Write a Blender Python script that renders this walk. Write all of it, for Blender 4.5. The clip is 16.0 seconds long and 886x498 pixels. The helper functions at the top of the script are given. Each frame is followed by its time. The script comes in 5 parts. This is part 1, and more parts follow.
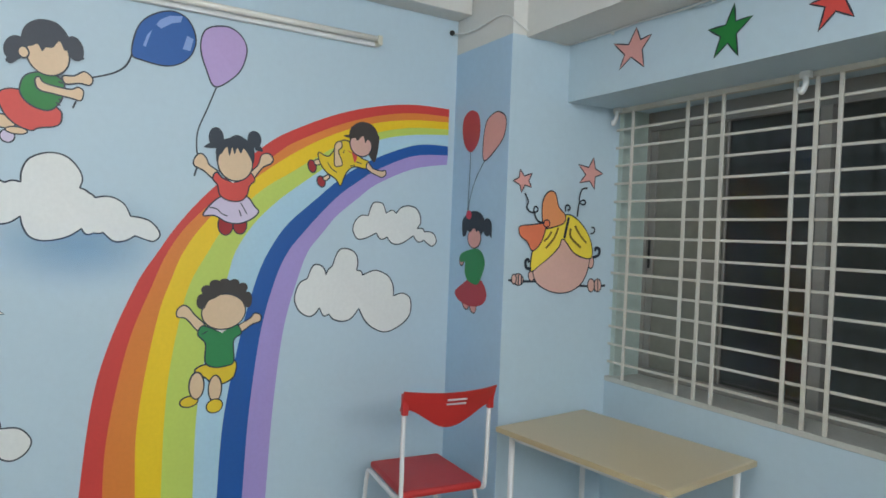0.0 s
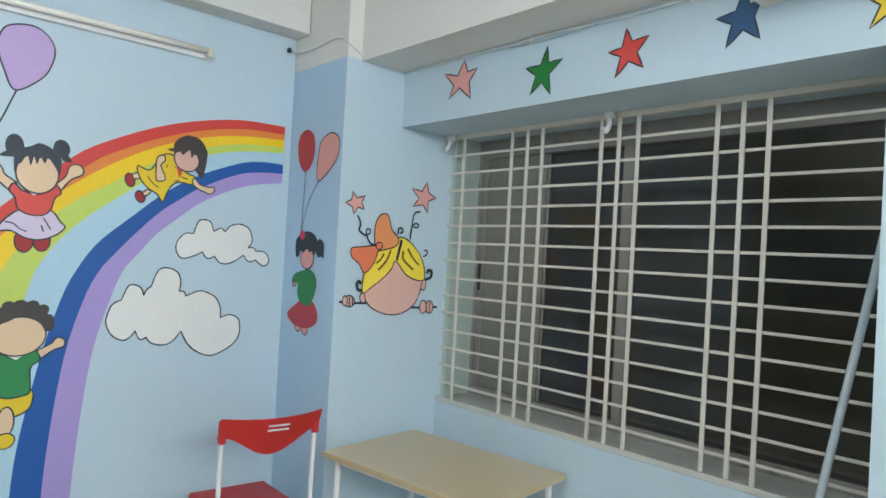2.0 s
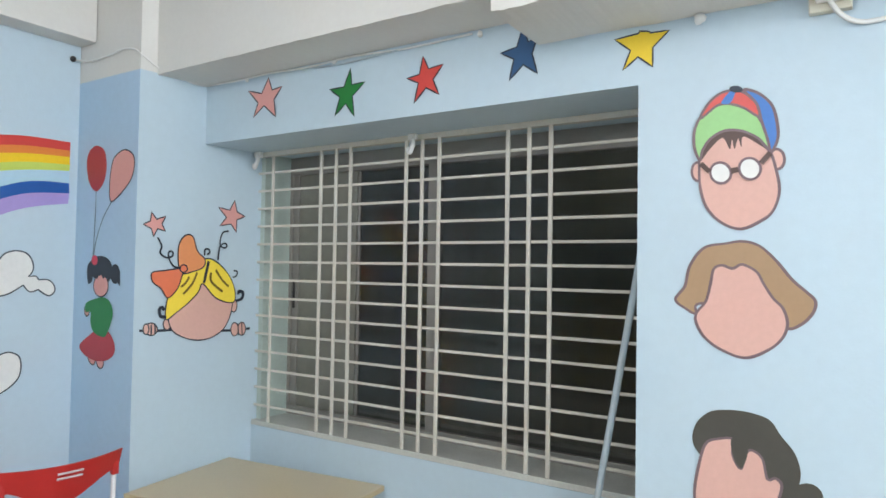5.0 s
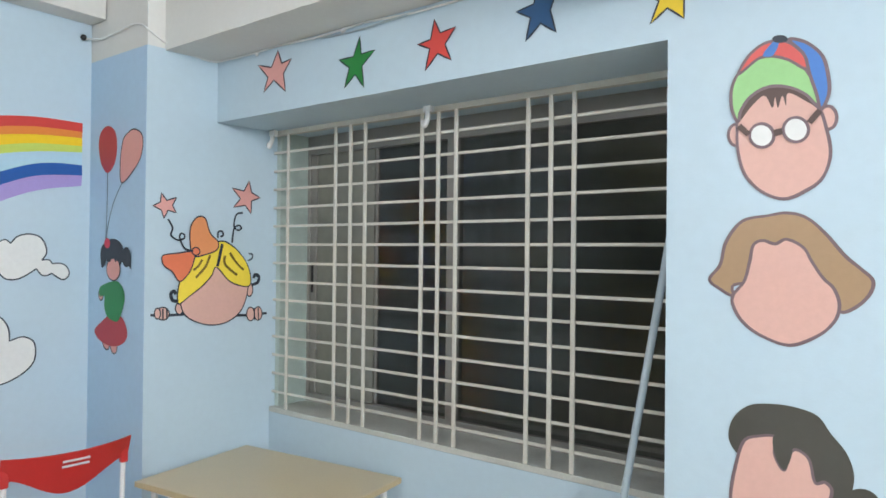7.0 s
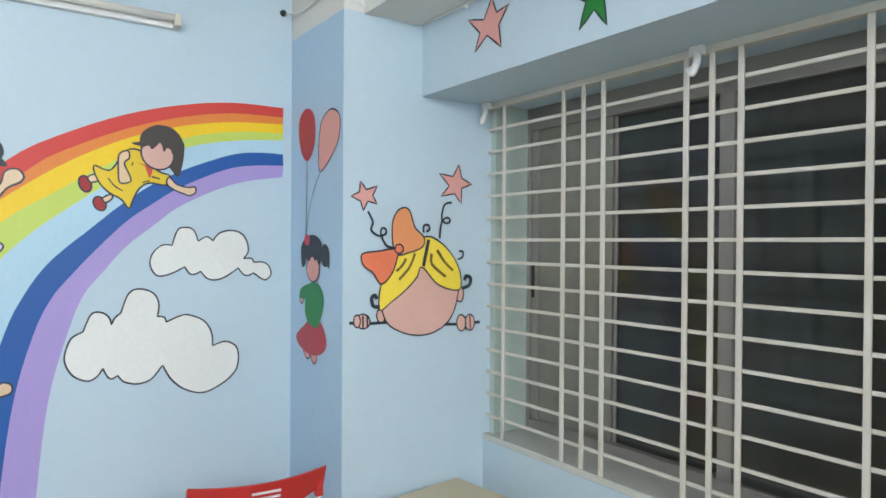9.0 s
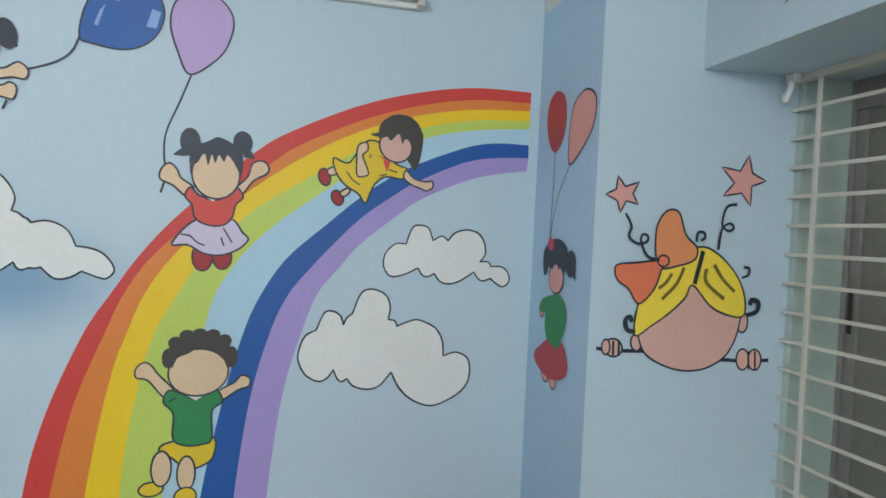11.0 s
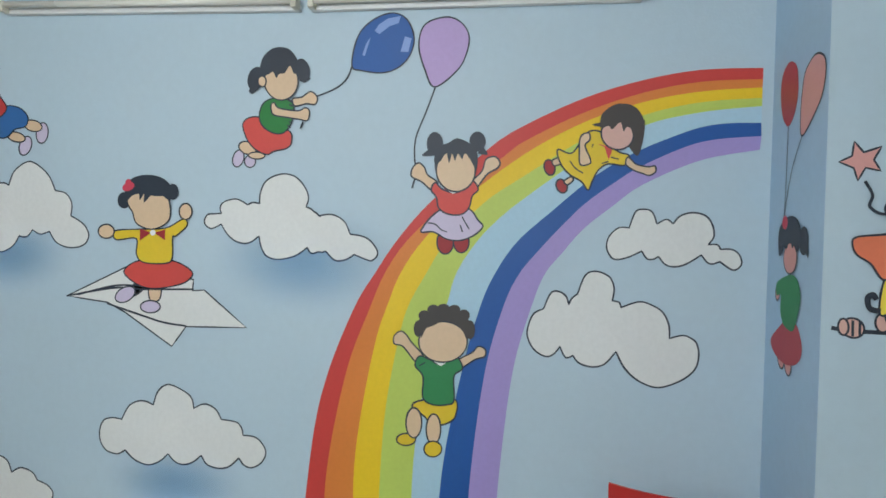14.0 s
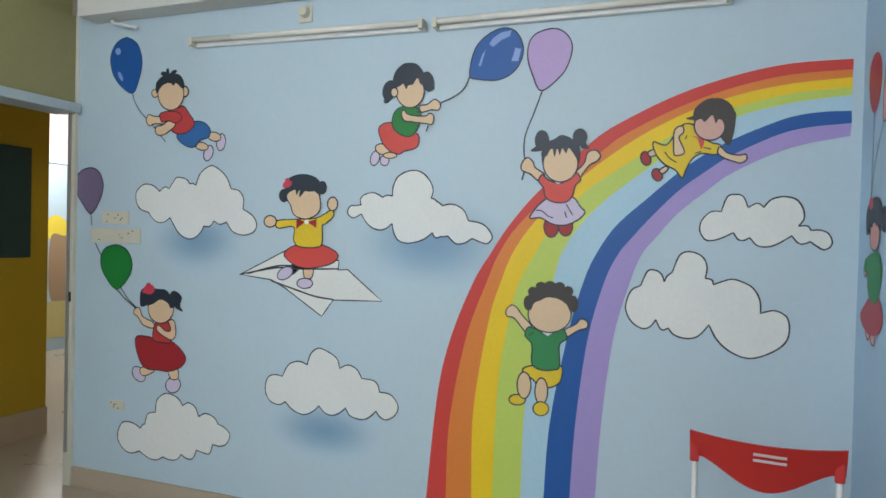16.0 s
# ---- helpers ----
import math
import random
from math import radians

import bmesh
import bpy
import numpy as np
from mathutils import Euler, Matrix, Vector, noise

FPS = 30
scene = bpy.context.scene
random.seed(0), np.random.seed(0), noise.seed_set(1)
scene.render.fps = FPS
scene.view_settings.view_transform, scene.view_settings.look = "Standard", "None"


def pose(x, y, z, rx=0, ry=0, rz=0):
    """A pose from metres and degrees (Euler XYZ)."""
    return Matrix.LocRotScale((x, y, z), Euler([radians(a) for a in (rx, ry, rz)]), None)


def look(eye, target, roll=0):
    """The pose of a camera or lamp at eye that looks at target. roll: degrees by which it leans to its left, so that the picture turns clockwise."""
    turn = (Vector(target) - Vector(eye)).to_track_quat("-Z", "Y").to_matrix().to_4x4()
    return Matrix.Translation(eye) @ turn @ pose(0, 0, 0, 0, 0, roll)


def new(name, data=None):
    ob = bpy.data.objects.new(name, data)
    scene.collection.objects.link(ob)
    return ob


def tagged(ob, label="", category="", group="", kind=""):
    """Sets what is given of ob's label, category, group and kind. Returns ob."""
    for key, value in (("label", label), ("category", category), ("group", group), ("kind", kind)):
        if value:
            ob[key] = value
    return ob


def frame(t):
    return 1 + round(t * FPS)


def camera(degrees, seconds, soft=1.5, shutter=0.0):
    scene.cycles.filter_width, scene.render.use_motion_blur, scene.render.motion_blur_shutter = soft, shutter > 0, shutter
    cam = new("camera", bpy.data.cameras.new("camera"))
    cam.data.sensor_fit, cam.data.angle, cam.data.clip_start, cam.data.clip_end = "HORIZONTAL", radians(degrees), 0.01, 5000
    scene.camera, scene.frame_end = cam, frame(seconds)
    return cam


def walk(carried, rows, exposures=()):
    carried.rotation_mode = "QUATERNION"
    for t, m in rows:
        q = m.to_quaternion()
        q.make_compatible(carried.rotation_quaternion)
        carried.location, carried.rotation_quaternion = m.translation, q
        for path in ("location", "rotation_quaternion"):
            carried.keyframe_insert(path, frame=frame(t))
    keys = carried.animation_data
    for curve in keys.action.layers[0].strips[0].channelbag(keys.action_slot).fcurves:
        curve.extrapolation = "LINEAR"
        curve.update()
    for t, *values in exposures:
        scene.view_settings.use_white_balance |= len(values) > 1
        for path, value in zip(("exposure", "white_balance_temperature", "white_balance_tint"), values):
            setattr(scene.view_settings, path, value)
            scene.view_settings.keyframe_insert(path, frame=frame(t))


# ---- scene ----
from mathutils import geometry

cam = camera(67.7, 16.0, soft=1.6)
PATH = [
    (0, (3.069, 1.726, 1.586), (1.351, 2.750, 1.542), 2.14),
    (0.5, (3.110, 1.789, 1.588), (1.484, 2.952, 1.549), 2.25),
    (1, (3.142, 1.833, 1.584), (1.572, 3.072, 1.542), 2.18),
    (1.5, (3.162, 1.860, 1.595), (1.626, 3.141, 1.571), 2.33),
    (2, (3.172, 1.853, 1.627), (1.693, 3.199, 1.647), 3.15),
    (2.5, (3.186, 1.893, 1.678), (1.771, 3.306, 1.727), 2.67),
    (3, (3.210, 1.885, 1.705), (1.871, 3.369, 1.774), 2.58),
    (3.5, (3.221, 1.875, 1.702), (1.970, 3.433, 1.783), 2.43),
    (4, (3.229, 1.842, 1.669), (2.101, 3.491, 1.762), 1.56),
    (4.2, (3.243, 1.848, 1.685), (2.142, 3.516, 1.762), 1.58),
    (6.3, (3.258, 1.930, 1.671), (2.170, 3.608, 1.708), 0.38),
    (6.5, (3.251, 1.957, 1.660), (2.137, 3.617, 1.691), 0.34),
    (7, (3.247, 2.074, 1.661), (2.053, 3.679, 1.674), 0.57),
    (7.5, (3.215, 2.134, 1.660), (1.946, 3.680, 1.650), 1.38),
    (8, (3.093, 2.252, 1.627), (1.751, 3.735, 1.620), 1.35),
    (8.5, (2.877, 2.390, 1.621), (1.353, 3.684, 1.657), 0.95),
    (9, (2.739, 2.482, 1.681), (1.104, 3.634, 1.664), 0.37),
    (9.5, (2.626, 2.591, 1.628), (0.823, 3.455, 1.684), 3.25),
    (9.7, (2.572, 2.498, 1.733), (0.797, 3.420, 1.726), 3.24),
    (11.8, (2.350, 2.744, 1.632), (0.361, 2.961, 1.615), 2.00),
    (12, (2.362, 2.713, 1.604), (0.373, 2.917, 1.600), 1.61),
    (12.5, (2.358, 2.735, 1.608), (0.360, 2.809, 1.587), 1.59),
    (13, (2.377, 2.759, 1.625), (0.384, 2.600, 1.576), 2.72),
    (13.5, (2.426, 2.756, 1.581), (0.446, 2.477, 1.554), 2.28),
    (14, (2.570, 2.834, 1.593), (0.598, 2.500, 1.572), 1.68),
    (14.5, (2.692, 2.920, 1.587), (0.746, 2.463, 1.544), 1.53),
    (15, (2.743, 3.005, 1.571), (0.822, 2.448, 1.539), 1.07),
    (15.5, (2.826, 3.050, 1.567), (0.949, 2.363, 1.509), 1.81),
    (16, (2.944, 2.975, 1.526), (1.067, 2.285, 1.496), 1.41),
]
walk(cam, [(t, look(eye, target, roll)) for t, eye, target, roll in PATH],
     exposures=[(0.0, -0.17, 6500, 10), (1.5, 0.05, 6500, 9), (3.0, 0.27, 6550, 12), (4.0, 0.32, 6600, 14), (7.5, 0.32, 6600, 13), (9.0, 0.38, 6550, 12), (9.7, 0.08, 6500, 9), (12.0, -0.18, 6500, 10), (16.0, -0.20, 6500, 10)])

# ---- light: night outside, unseen lamps added in the rooms ----
world = bpy.data.worlds.new("night")
scene.world = world
world.use_nodes = True
world.node_tree.nodes["Background"].inputs[0].default_value = (0.05, 0.055, 0.055, 1)
world.node_tree.nodes["Background"].inputs[1].default_value = 1.0


def lamp(name, x, y, z, size, watts, colour=(1, 1, 1)):
    """An unseen point lamp under a ceiling, added and placed to suit the brightness."""
    data = bpy.data.lights.new(name, "POINT")
    data.shadow_soft_size, data.energy, data.color = size, watts, colour
    new(name, data).location = (x, y, z)


lamp("unseen_room_lamp", 2.4, 1.55, 2.66, 0.30, 51, (0.99, 1.0, 1.0))
# Two far lamps, added to light the corner's walls more evenly.
lamp("unseen_room_lamp", 6.2, 1.2, 2.74, 0.35, 150, (0.99, 1.0, 1.0))
lamp("unseen_room_lamp", 6.2, 2.9, 2.74, 0.35, 130, (0.99, 1.0, 1.0))
lamp("far_room_lamp", -2.7, -3.7, 2.6, 0.2, 90, (1.0, 0.97, 0.93))


# ---- materials ----
def srgb(r, g, b):
    return tuple((c / 255 / 12.92 if c <= 10 else ((c / 255 + 0.055) / 1.055) ** 2.4) for c in (r, g, b)) + (1,)


def material(name, colour, rough=0.6, metal=0.0, vary=0.05, scale=6.0, bump=0.0, bump_scale=60.0, fine=None, spec=0.5, stain=None):
    """A surface whose colour drifts at two scales, with a fine relief and uneven gloss."""
    m = bpy.data.materials.new(name)
    m.use_nodes = True
    n, l = m.node_tree.nodes, m.node_tree.links
    b = n["Principled BSDF"]
    b.inputs["Metallic"].default_value, b.inputs["Specular IOR Level"].default_value = metal, spec
    co = n.new("ShaderNodeTexCoord")
    big, small = n.new("ShaderNodeTexNoise"), n.new("ShaderNodeTexNoise")
    big.inputs["Scale"].default_value, big.inputs["Detail"].default_value = scale * 0.25, 4
    small.inputs["Scale"].default_value, small.inputs["Detail"].default_value = fine or scale * 8, 6
    for t in (big, small):
        l.new(co.outputs["Object"], t.inputs["Vector"])
    add = n.new("ShaderNodeMath")
    add.operation = "ADD"
    l.new(big.outputs[0], add.inputs[0])
    l.new(small.outputs[0], add.inputs[1])
    ramp = n.new("ShaderNodeMapRange")
    ramp.inputs["From Min"].default_value, ramp.inputs["From Max"].default_value = 0.6, 1.4
    ramp.inputs["To Min"].default_value, ramp.inputs["To Max"].default_value = 1 - vary, 1 + vary
    l.new(add.outputs[0], ramp.inputs["Value"])
    mul = n.new("ShaderNodeVectorMath")
    mul.operation = "SCALE"
    mul.inputs[0].default_value = colour[:3]
    l.new(ramp.outputs[0], mul.inputs["Scale"])
    last = mul.outputs[0]
    if stain:
        sc, amount, tone = stain
        dirt, cut, mix = n.new("ShaderNodeTexNoise"), n.new("ShaderNodeMapRange"), n.new("ShaderNodeMix")
        dirt.inputs["Scale"].default_value, dirt.inputs["Detail"].default_value = sc, 8
        l.new(co.outputs["Object"], dirt.inputs["Vector"])
        cut.inputs["From Min"].default_value, cut.inputs["From Max"].default_value, cut.inputs["To Max"].default_value = 0.52, 0.75, amount
        l.new(dirt.outputs[0], cut.inputs["Value"])
        mix.data_type = "RGBA"
        l.new(cut.outputs[0], mix.inputs["Factor"])
        l.new(last, mix.inputs[6])
        mix.inputs[7].default_value = tone
        last = mix.outputs[2]
    l.new(last, b.inputs["Base Color"])
    gloss = n.new("ShaderNodeMapRange")
    gloss.inputs["To Min"].default_value, gloss.inputs["To Max"].default_value = max(rough - 0.1, 0.02), min(rough + 0.1, 1)
    l.new(big.outputs[0], gloss.inputs["Value"])
    l.new(gloss.outputs[0], b.inputs["Roughness"])
    if bump:
        relief, bm_ = n.new("ShaderNodeTexNoise"), n.new("ShaderNodeBump")
        relief.inputs["Scale"].default_value, relief.inputs["Detail"].default_value = bump_scale, 5
        l.new(co.outputs["Object"], relief.inputs["Vector"])
        l.new(relief.outputs[0], bm_.inputs["Height"])
        bm_.inputs["Strength"].default_value, bm_.inputs["Distance"].default_value = bump, 0.002
        l.new(bm_.outputs[0], b.inputs["Normal"])
    return m


WALL = material("sky_blue_wall_paint", (0.485, 0.61, 0.695, 1), 0.55, vary=0.03, scale=4, bump=0.25, bump_scale=90, stain=(1.3, 0.05, (0.5, 0.6, 0.66, 1)))
# Copy of WALL deepened to carry the shade on the pier's narrow face.
WALL_SHADED = material("shaded_blue_wall_paint", (0.41, 0.58, 0.75, 1), 0.55, vary=0.04, scale=4, bump=0.25, bump_scale=90)
WHITE = material("white_distemper", (0.67, 0.67, 0.645, 1), 0.75, vary=0.03, scale=5, bump=0.3, bump_scale=70, stain=(2.0, 0.12, (0.6, 0.6, 0.57, 1)))
OLIVE = material("olive_wall_paint", (0.30, 0.27, 0.12, 1), 0.6, vary=0.06, bump=0.2)
FRAME_GREY = material("grey_painted_metal", (0.42, 0.50, 0.55, 1), 0.4, vary=0.06)
SKIRT = material("tan_skirting_tile", (0.42, 0.34, 0.26, 1), 0.35, vary=0.08, scale=10)
FLOOR = material("beige_floor_tile", (0.45, 0.38, 0.30, 1), 0.3, vary=0.08, scale=10)
GRILLE = material("cream_enamelled_steel", (0.60, 0.58, 0.52, 1), 0.35, vary=0.05, scale=20, stain=(30, 0.25, (0.45, 0.42, 0.36, 1)))
ALU = material("dull_aluminium", (0.30, 0.29, 0.27, 1), 0.45, 0.3, vary=0.08, scale=20)
RED = material("red_plastic", (0.50, 0.022, 0.020, 1), 0.38, vary=0.06, scale=20, bump=0.1, bump_scale=300)
LEG = material("white_powder_coat", (0.75, 0.75, 0.76, 1), 0.35, vary=0.04, scale=30)
TABLE = material("pale_maple_laminate", (0.60, 0.50, 0.33, 1), 0.35, vary=0.06, scale=14, fine=90)
EDGE = material("table_edge_band", (0.50, 0.40, 0.24, 1), 0.4, vary=0.06, scale=14)
YELLOW = material("mustard_yellow_paint", (0.42, 0.28, 0.02, 1), 0.55, vary=0.06, bump=0.2)
TEAL = material("dark_teal_board", (0.015, 0.05, 0.06, 1), 0.6, vary=0.1)
CREAM = material("aged_cream_plastic", (0.62, 0.60, 0.50, 1), 0.4, vary=0.05)
PALE = material("white_plastic", (0.72, 0.73, 0.72, 1), 0.4, vary=0.04)
TUBE = material("frosted_lamp_glass", (0.80, 0.78, 0.72, 1), 0.25, vary=0.02)
BLACK = material("black_rubber", (0.02, 0.02, 0.02, 1), 0.5)
SILL = material("pale_marble_sill", (0.52, 0.53, 0.50, 1), 0.35, vary=0.12, scale=12, stain=(9, 0.3, (0.35, 0.35, 0.33, 1)))
REVEAL = material("pale_green_white_reveal", (0.46, 0.55, 0.51, 1), 0.5, vary=0.06)
PLASTER = material("bare_grey_plaster", (0.30, 0.30, 0.28, 1), 0.85, vary=0.12, scale=8, bump=0.5)


def glass(name, tint, rough=0.14):
    m = bpy.data.materials.new(name)
    m.use_nodes = True
    b = m.node_tree.nodes["Principled BSDF"]
    b.inputs["Base Color"].default_value, b.inputs["Roughness"].default_value = tint, rough
    b.inputs["Transmission Weight"].default_value, b.inputs["IOR"].default_value = 1.0, 1.5
    return m


GLASS = glass("tinted_window_glass", (0.62, 0.65, 0.64, 1))


# ---- building blocks ----
def finish(name, bm, mats, parent=None, label="", smooth=False):
    me = bpy.data.meshes.new(name)
    if smooth:
        for f in bm.faces:
            f.smooth = True
    bm.to_mesh(me)
    bm.free()
    for m in mats if isinstance(mats, (list, tuple)) else [mats]:
        me.materials.append(m)
    ob = new(name, me)
    if parent:
        ob.parent = parent
    if label:
        tagged(ob, label)
    return ob


def add_box(bm, x0, y0, z0, x1, y1, z1, bevel=0.0, mat=0):
    made = bmesh.ops.create_cube(bm, size=1)["verts"]
    for v in made:
        v.co = Vector(((x0 + x1) / 2 + v.co.x * (x1 - x0), (y0 + y1) / 2 + v.co.y * (y1 - y0), (z0 + z1) / 2 + v.co.z * (z1 - z0)))
    faces = {f for v in made for f in v.link_faces}
    for f in faces:
        f.material_index = mat
    if bevel:
        bmesh.ops.bevel(bm, geom=list({e for f in faces for e in f.edges}), offset=bevel, segments=2, profile=0.5, affect="EDGES")


def block(name, x0, y0, z0, x1, y1, z1, mat, parent=None, bevel=0.0, label="", kind=""):
    bm = bmesh.new()
    add_box(bm, x0, y0, z0, x1, y1, z1, bevel)
    ob = finish(name, bm, mat, parent, label)
    if kind:
        tagged(ob, kind=kind)
    return ob


def add_tube(bm, pts, r, sides=10, mat=0, closed=False):
    """A round bar along the points."""
    rings, pts = [], [Vector(p) for p in pts]
    for i, p in enumerate(pts):
        d = (pts[min(i + 1, len(pts) - 1)] - pts[max(i - 1, 0)]).normalized()
        a = d.orthogonal().normalized() if not rings else (side - d * side.dot(d)).normalized()
        side, b = a, d.cross(a)
        rings.append([bm.verts.new(p + r * (math.cos(2 * math.pi * k / sides) * a + math.sin(2 * math.pi * k / sides) * b)) for k in range(sides)])
    for q, s in zip(rings, rings[1:]):
        for k in range(sides):
            f = bm.faces.new((q[k], q[(k + 1) % sides], s[(k + 1) % sides], s[k]))
            f.material_index, f.smooth = mat, True
    bm.faces.new(rings[0][::-1]).material_index = mat
    bm.faces.new(rings[-1]).material_index = mat


def smooth_path(pts, n=8, closed=False):
    """A curve through the points, in as many dimensions as they have."""
    p = [np.array(q, float) for q in pts]
    out, m = [], len(p)
    for i in range(m if closed else m - 1):
        a, b, c, d = (p[(i + k) % m] if closed else p[min(max(i + k, 0), m - 1)] for k in (-1, 0, 1, 2))
        for s in range(n):
            t = s / n
            out.append(0.5 * (2 * b + (c - a) * t + (2 * a - 5 * b + 4 * c - d) * t * t + (3 * b - a - 3 * c + d) * t ** 3))
    if not closed:
        out.append(p[-1])
    return [tuple(q) for q in out]


def structure(ob, label=""):
    return tagged(ob, label, kind="structure")


# ---- the room ----
# x runs from the rainbow wall into the room, y towards the window wall
PIER_X, PIER_Y, BAY_Y, GRILLE_Y, JAMB_X = 0.50, 3.60, 3.93, 4.24, 2.645
LINTEL_Z, SILL_Z, CORNER_Y, CEIL_Z = 2.266, 0.882, -0.445, 2.98
PIER_SKEW = 0.1  # the pier's window side runs a little out of square
# The unseen east end, set far out to hold the added lamps.
ROOM_X = 7.4

structure(block("floor", -4.2, -5.4, -0.12, ROOM_X + 0.2, 4.9, 0.0, FLOOR), "beige tiled floor")
structure(block("ceiling", -4.2, -5.4, CEIL_Z, ROOM_X + 0.2, 4.9, CEIL_Z + 0.12, WHITE), "white painted ceiling")
structure(block("wall_west", -0.15, CORNER_Y, 0, 0, PIER_Y, CEIL_Z, WALL), "light blue painted wall with a mural")


def pier(name, z0, z1, inset, mats, label):
    """The corner pier, whose side towards the window is slightly skewed in plan."""
    bm = bmesh.new()
    plan = [(-0.15, PIER_Y + inset), (PIER_X - inset, PIER_Y + inset), (PIER_X - inset + PIER_SKEW * (4.75 - PIER_Y), 4.75), (-0.15, 4.75)]
    low, high = ([bm.verts.new((x, y, z)) for x, y in plan] for z in (z0, z1))
    bm.faces.new(low[::-1])
    bm.faces.new(high)
    for i in range(4):
        bm.faces.new((low[i], low[(i + 1) % 4], high[(i + 1) % 4], high[i])).material_index = 1 if i == 0 and len(mats) > 1 else 0
    return structure(finish(name, bm, mats), label)


pier("wall_pier_west", 0, 2.556, 0, [WALL, WALL_SHADED], "light blue corner pier painted with a child and balloons")
pier("wall_pier_top", 2.556, CEIL_Z, 0.003, [WHITE], "white upper end of the corner pier")
structure(block("wall_bay", PIER_X + 0.03, GRILLE_Y - 0.012, 0, JAMB_X, 4.75, SILL_Z - 0.025, WALL), "light blue wall under the window")
structure(block("wall_lintel", PIER_X + 0.03, BAY_Y, LINTEL_Z, JAMB_X, 4.75, CEIL_Z, WALL), "light blue lintel over the window, painted with stars")
structure(block("wall_pier_east", JAMB_X, BAY_Y, 0, ROOM_X + 0.2, 4.75, CEIL_Z, WALL), "light blue wall painted with cartoon heads")
structure(block("wall_east", ROOM_X, CORNER_Y, 0, ROOM_X + 0.2, BAY_Y, CEIL_Z, WALL), "plain light blue wall")
structure(block("skirting", 0, CORNER_Y + 0.01, 0, 0.014, PIER_Y, 0.115, SKIRT, bevel=0.002), "tan tile skirting")


def worn_beam(name, x0, x1, y0, y1, z0, label, drop=0.0, rag=0.0, seed=1):
    """A plastered beam, whose front lower edge hangs by drop and is a little ragged."""
    bm = bmesh.new()
    n = max(2, int((x1 - x0) / 0.02))
    rows = []
    for i in range(n + 1):
        x = x0 + (x1 - x0) * i / n
        front = rag * noise.noise(Vector((x * 9, seed, 0))) + rag * 0.5 * noise.noise(Vector((x * 31, seed, 3)))
        rear = rag * 0.4 * noise.noise(Vector((x * 5, seed, 7)))
        rows.append([bm.verts.new((x, y, z)) for y, z in ((y1, z0 + rear), (y0, z0 - drop + front), (y0, CEIL_Z), (y1, CEIL_Z))])
    for a, b in zip(rows, rows[1:]):
        for k in range(4):
            bm.faces.new((a[k], b[k], b[(k + 1) % 4], a[(k + 1) % 4]))
    bm.faces.new(rows[0])
    bm.faces.new(rows[-1][::-1])
    bmesh.ops.recalc_face_normals(bm, faces=bm.faces)
    return structure(finish(name, bm, WHITE), label)


worn_beam("beam_north", PIER_X + 0.002, 2.298, 3.68, BAY_Y, 2.55, "white plastered ceiling beam over the window", 0, 0.004)
worn_beam("beam_north_low", 2.30, ROOM_X, 3.59, BAY_Y + 0.02, 2.453, "white boxed ceiling beam with a ragged lower edge", 0, 0.012, 3)
structure(block("beam_west", 0.002, -0.30, 2.735, 0.14, PIER_Y - 0.002, CEIL_Z, WHITE, bevel=0.004), "white ceiling beam along the mural wall")

# south side: lintel, doorway and the rooms beyond
structure(block("wall_south_head", 0.02, CORNER_Y - 0.14, 2.27, 1.5, CORNER_Y, 2.79, OLIVE), "olive wall over the doorway")
structure(block("beam_south", 0.02, CORNER_Y - 0.14, 2.79, 1.5, CORNER_Y - 0.03, CEIL_Z, OLIVE), "olive beam over the doorway")
structure(block("wall_south", 1.5, CORNER_Y - 0.14, 0, ROOM_X, CORNER_Y, CEIL_Z, WALL), "plain light blue wall beside the doorway")
structure(block("trim_corner", -0.004, CORNER_Y - 0.03, 2.27, 0.018, CORNER_Y + 0.015, 2.79, WHITE), "white plaster corner strip")
structure(block("wall_corridor_north", -4.2, CORNER_Y - 0.02, 0, -0.15, CORNER_Y + 0.1, CEIL_Z, YELLOW), "yellow corridor wall")
structure(block("wall_corridor_south", -0.67, -1.62, 0, ROOM_X, -1.5, CEIL_Z, YELLOW), "mustard yellow corridor wall")
structure(block("skirting_corridor", -0.675, -1.5, 0, ROOM_X, -1.486, 0.2, SKIRT), "brown corridor skirting")
structure(block("wall_far_west", -4.2, -5.4, 0, -4.0, CORNER_Y, CEIL_Z, WALL), "pale blue wall of the far room")
structure(block("wall_far_south", -4.0, -4.6, 0, ROOM_X, -4.5, CEIL_Z, WALL), "pale blue mural wall of the far room")
structure(block("wall_far_east", ROOM_X, -4.5, 0, ROOM_X + 0.2, CORNER_Y, CEIL_Z, WALL), "plain wall")
structure(block("trim_far_rail", -4.0, -4.5, 2.36, -2.0, -4.47, 2.43, PALE), "white rail on the far wall")
structure(block("wall_far_band", -4.0, -4.5, 0.16, -2.0, -4.494, 0.62, material("pale_yellow_paint", (0.6, 0.5, 0.2, 1), 0.6)), "pale yellow painted band")
# Pinkish strip standing in for the far room's ceiling.
structure(block("far_ceiling_strip", -4.0, -4.5, 2.43, -2.0, -4.46, CEIL_Z, material("crumpled_pink_strip", (0.62, 0.5, 0.5, 1), 0.4, bump=1.0, bump_scale=6)), "crumpled pinkish strip standing in for the far ceiling")

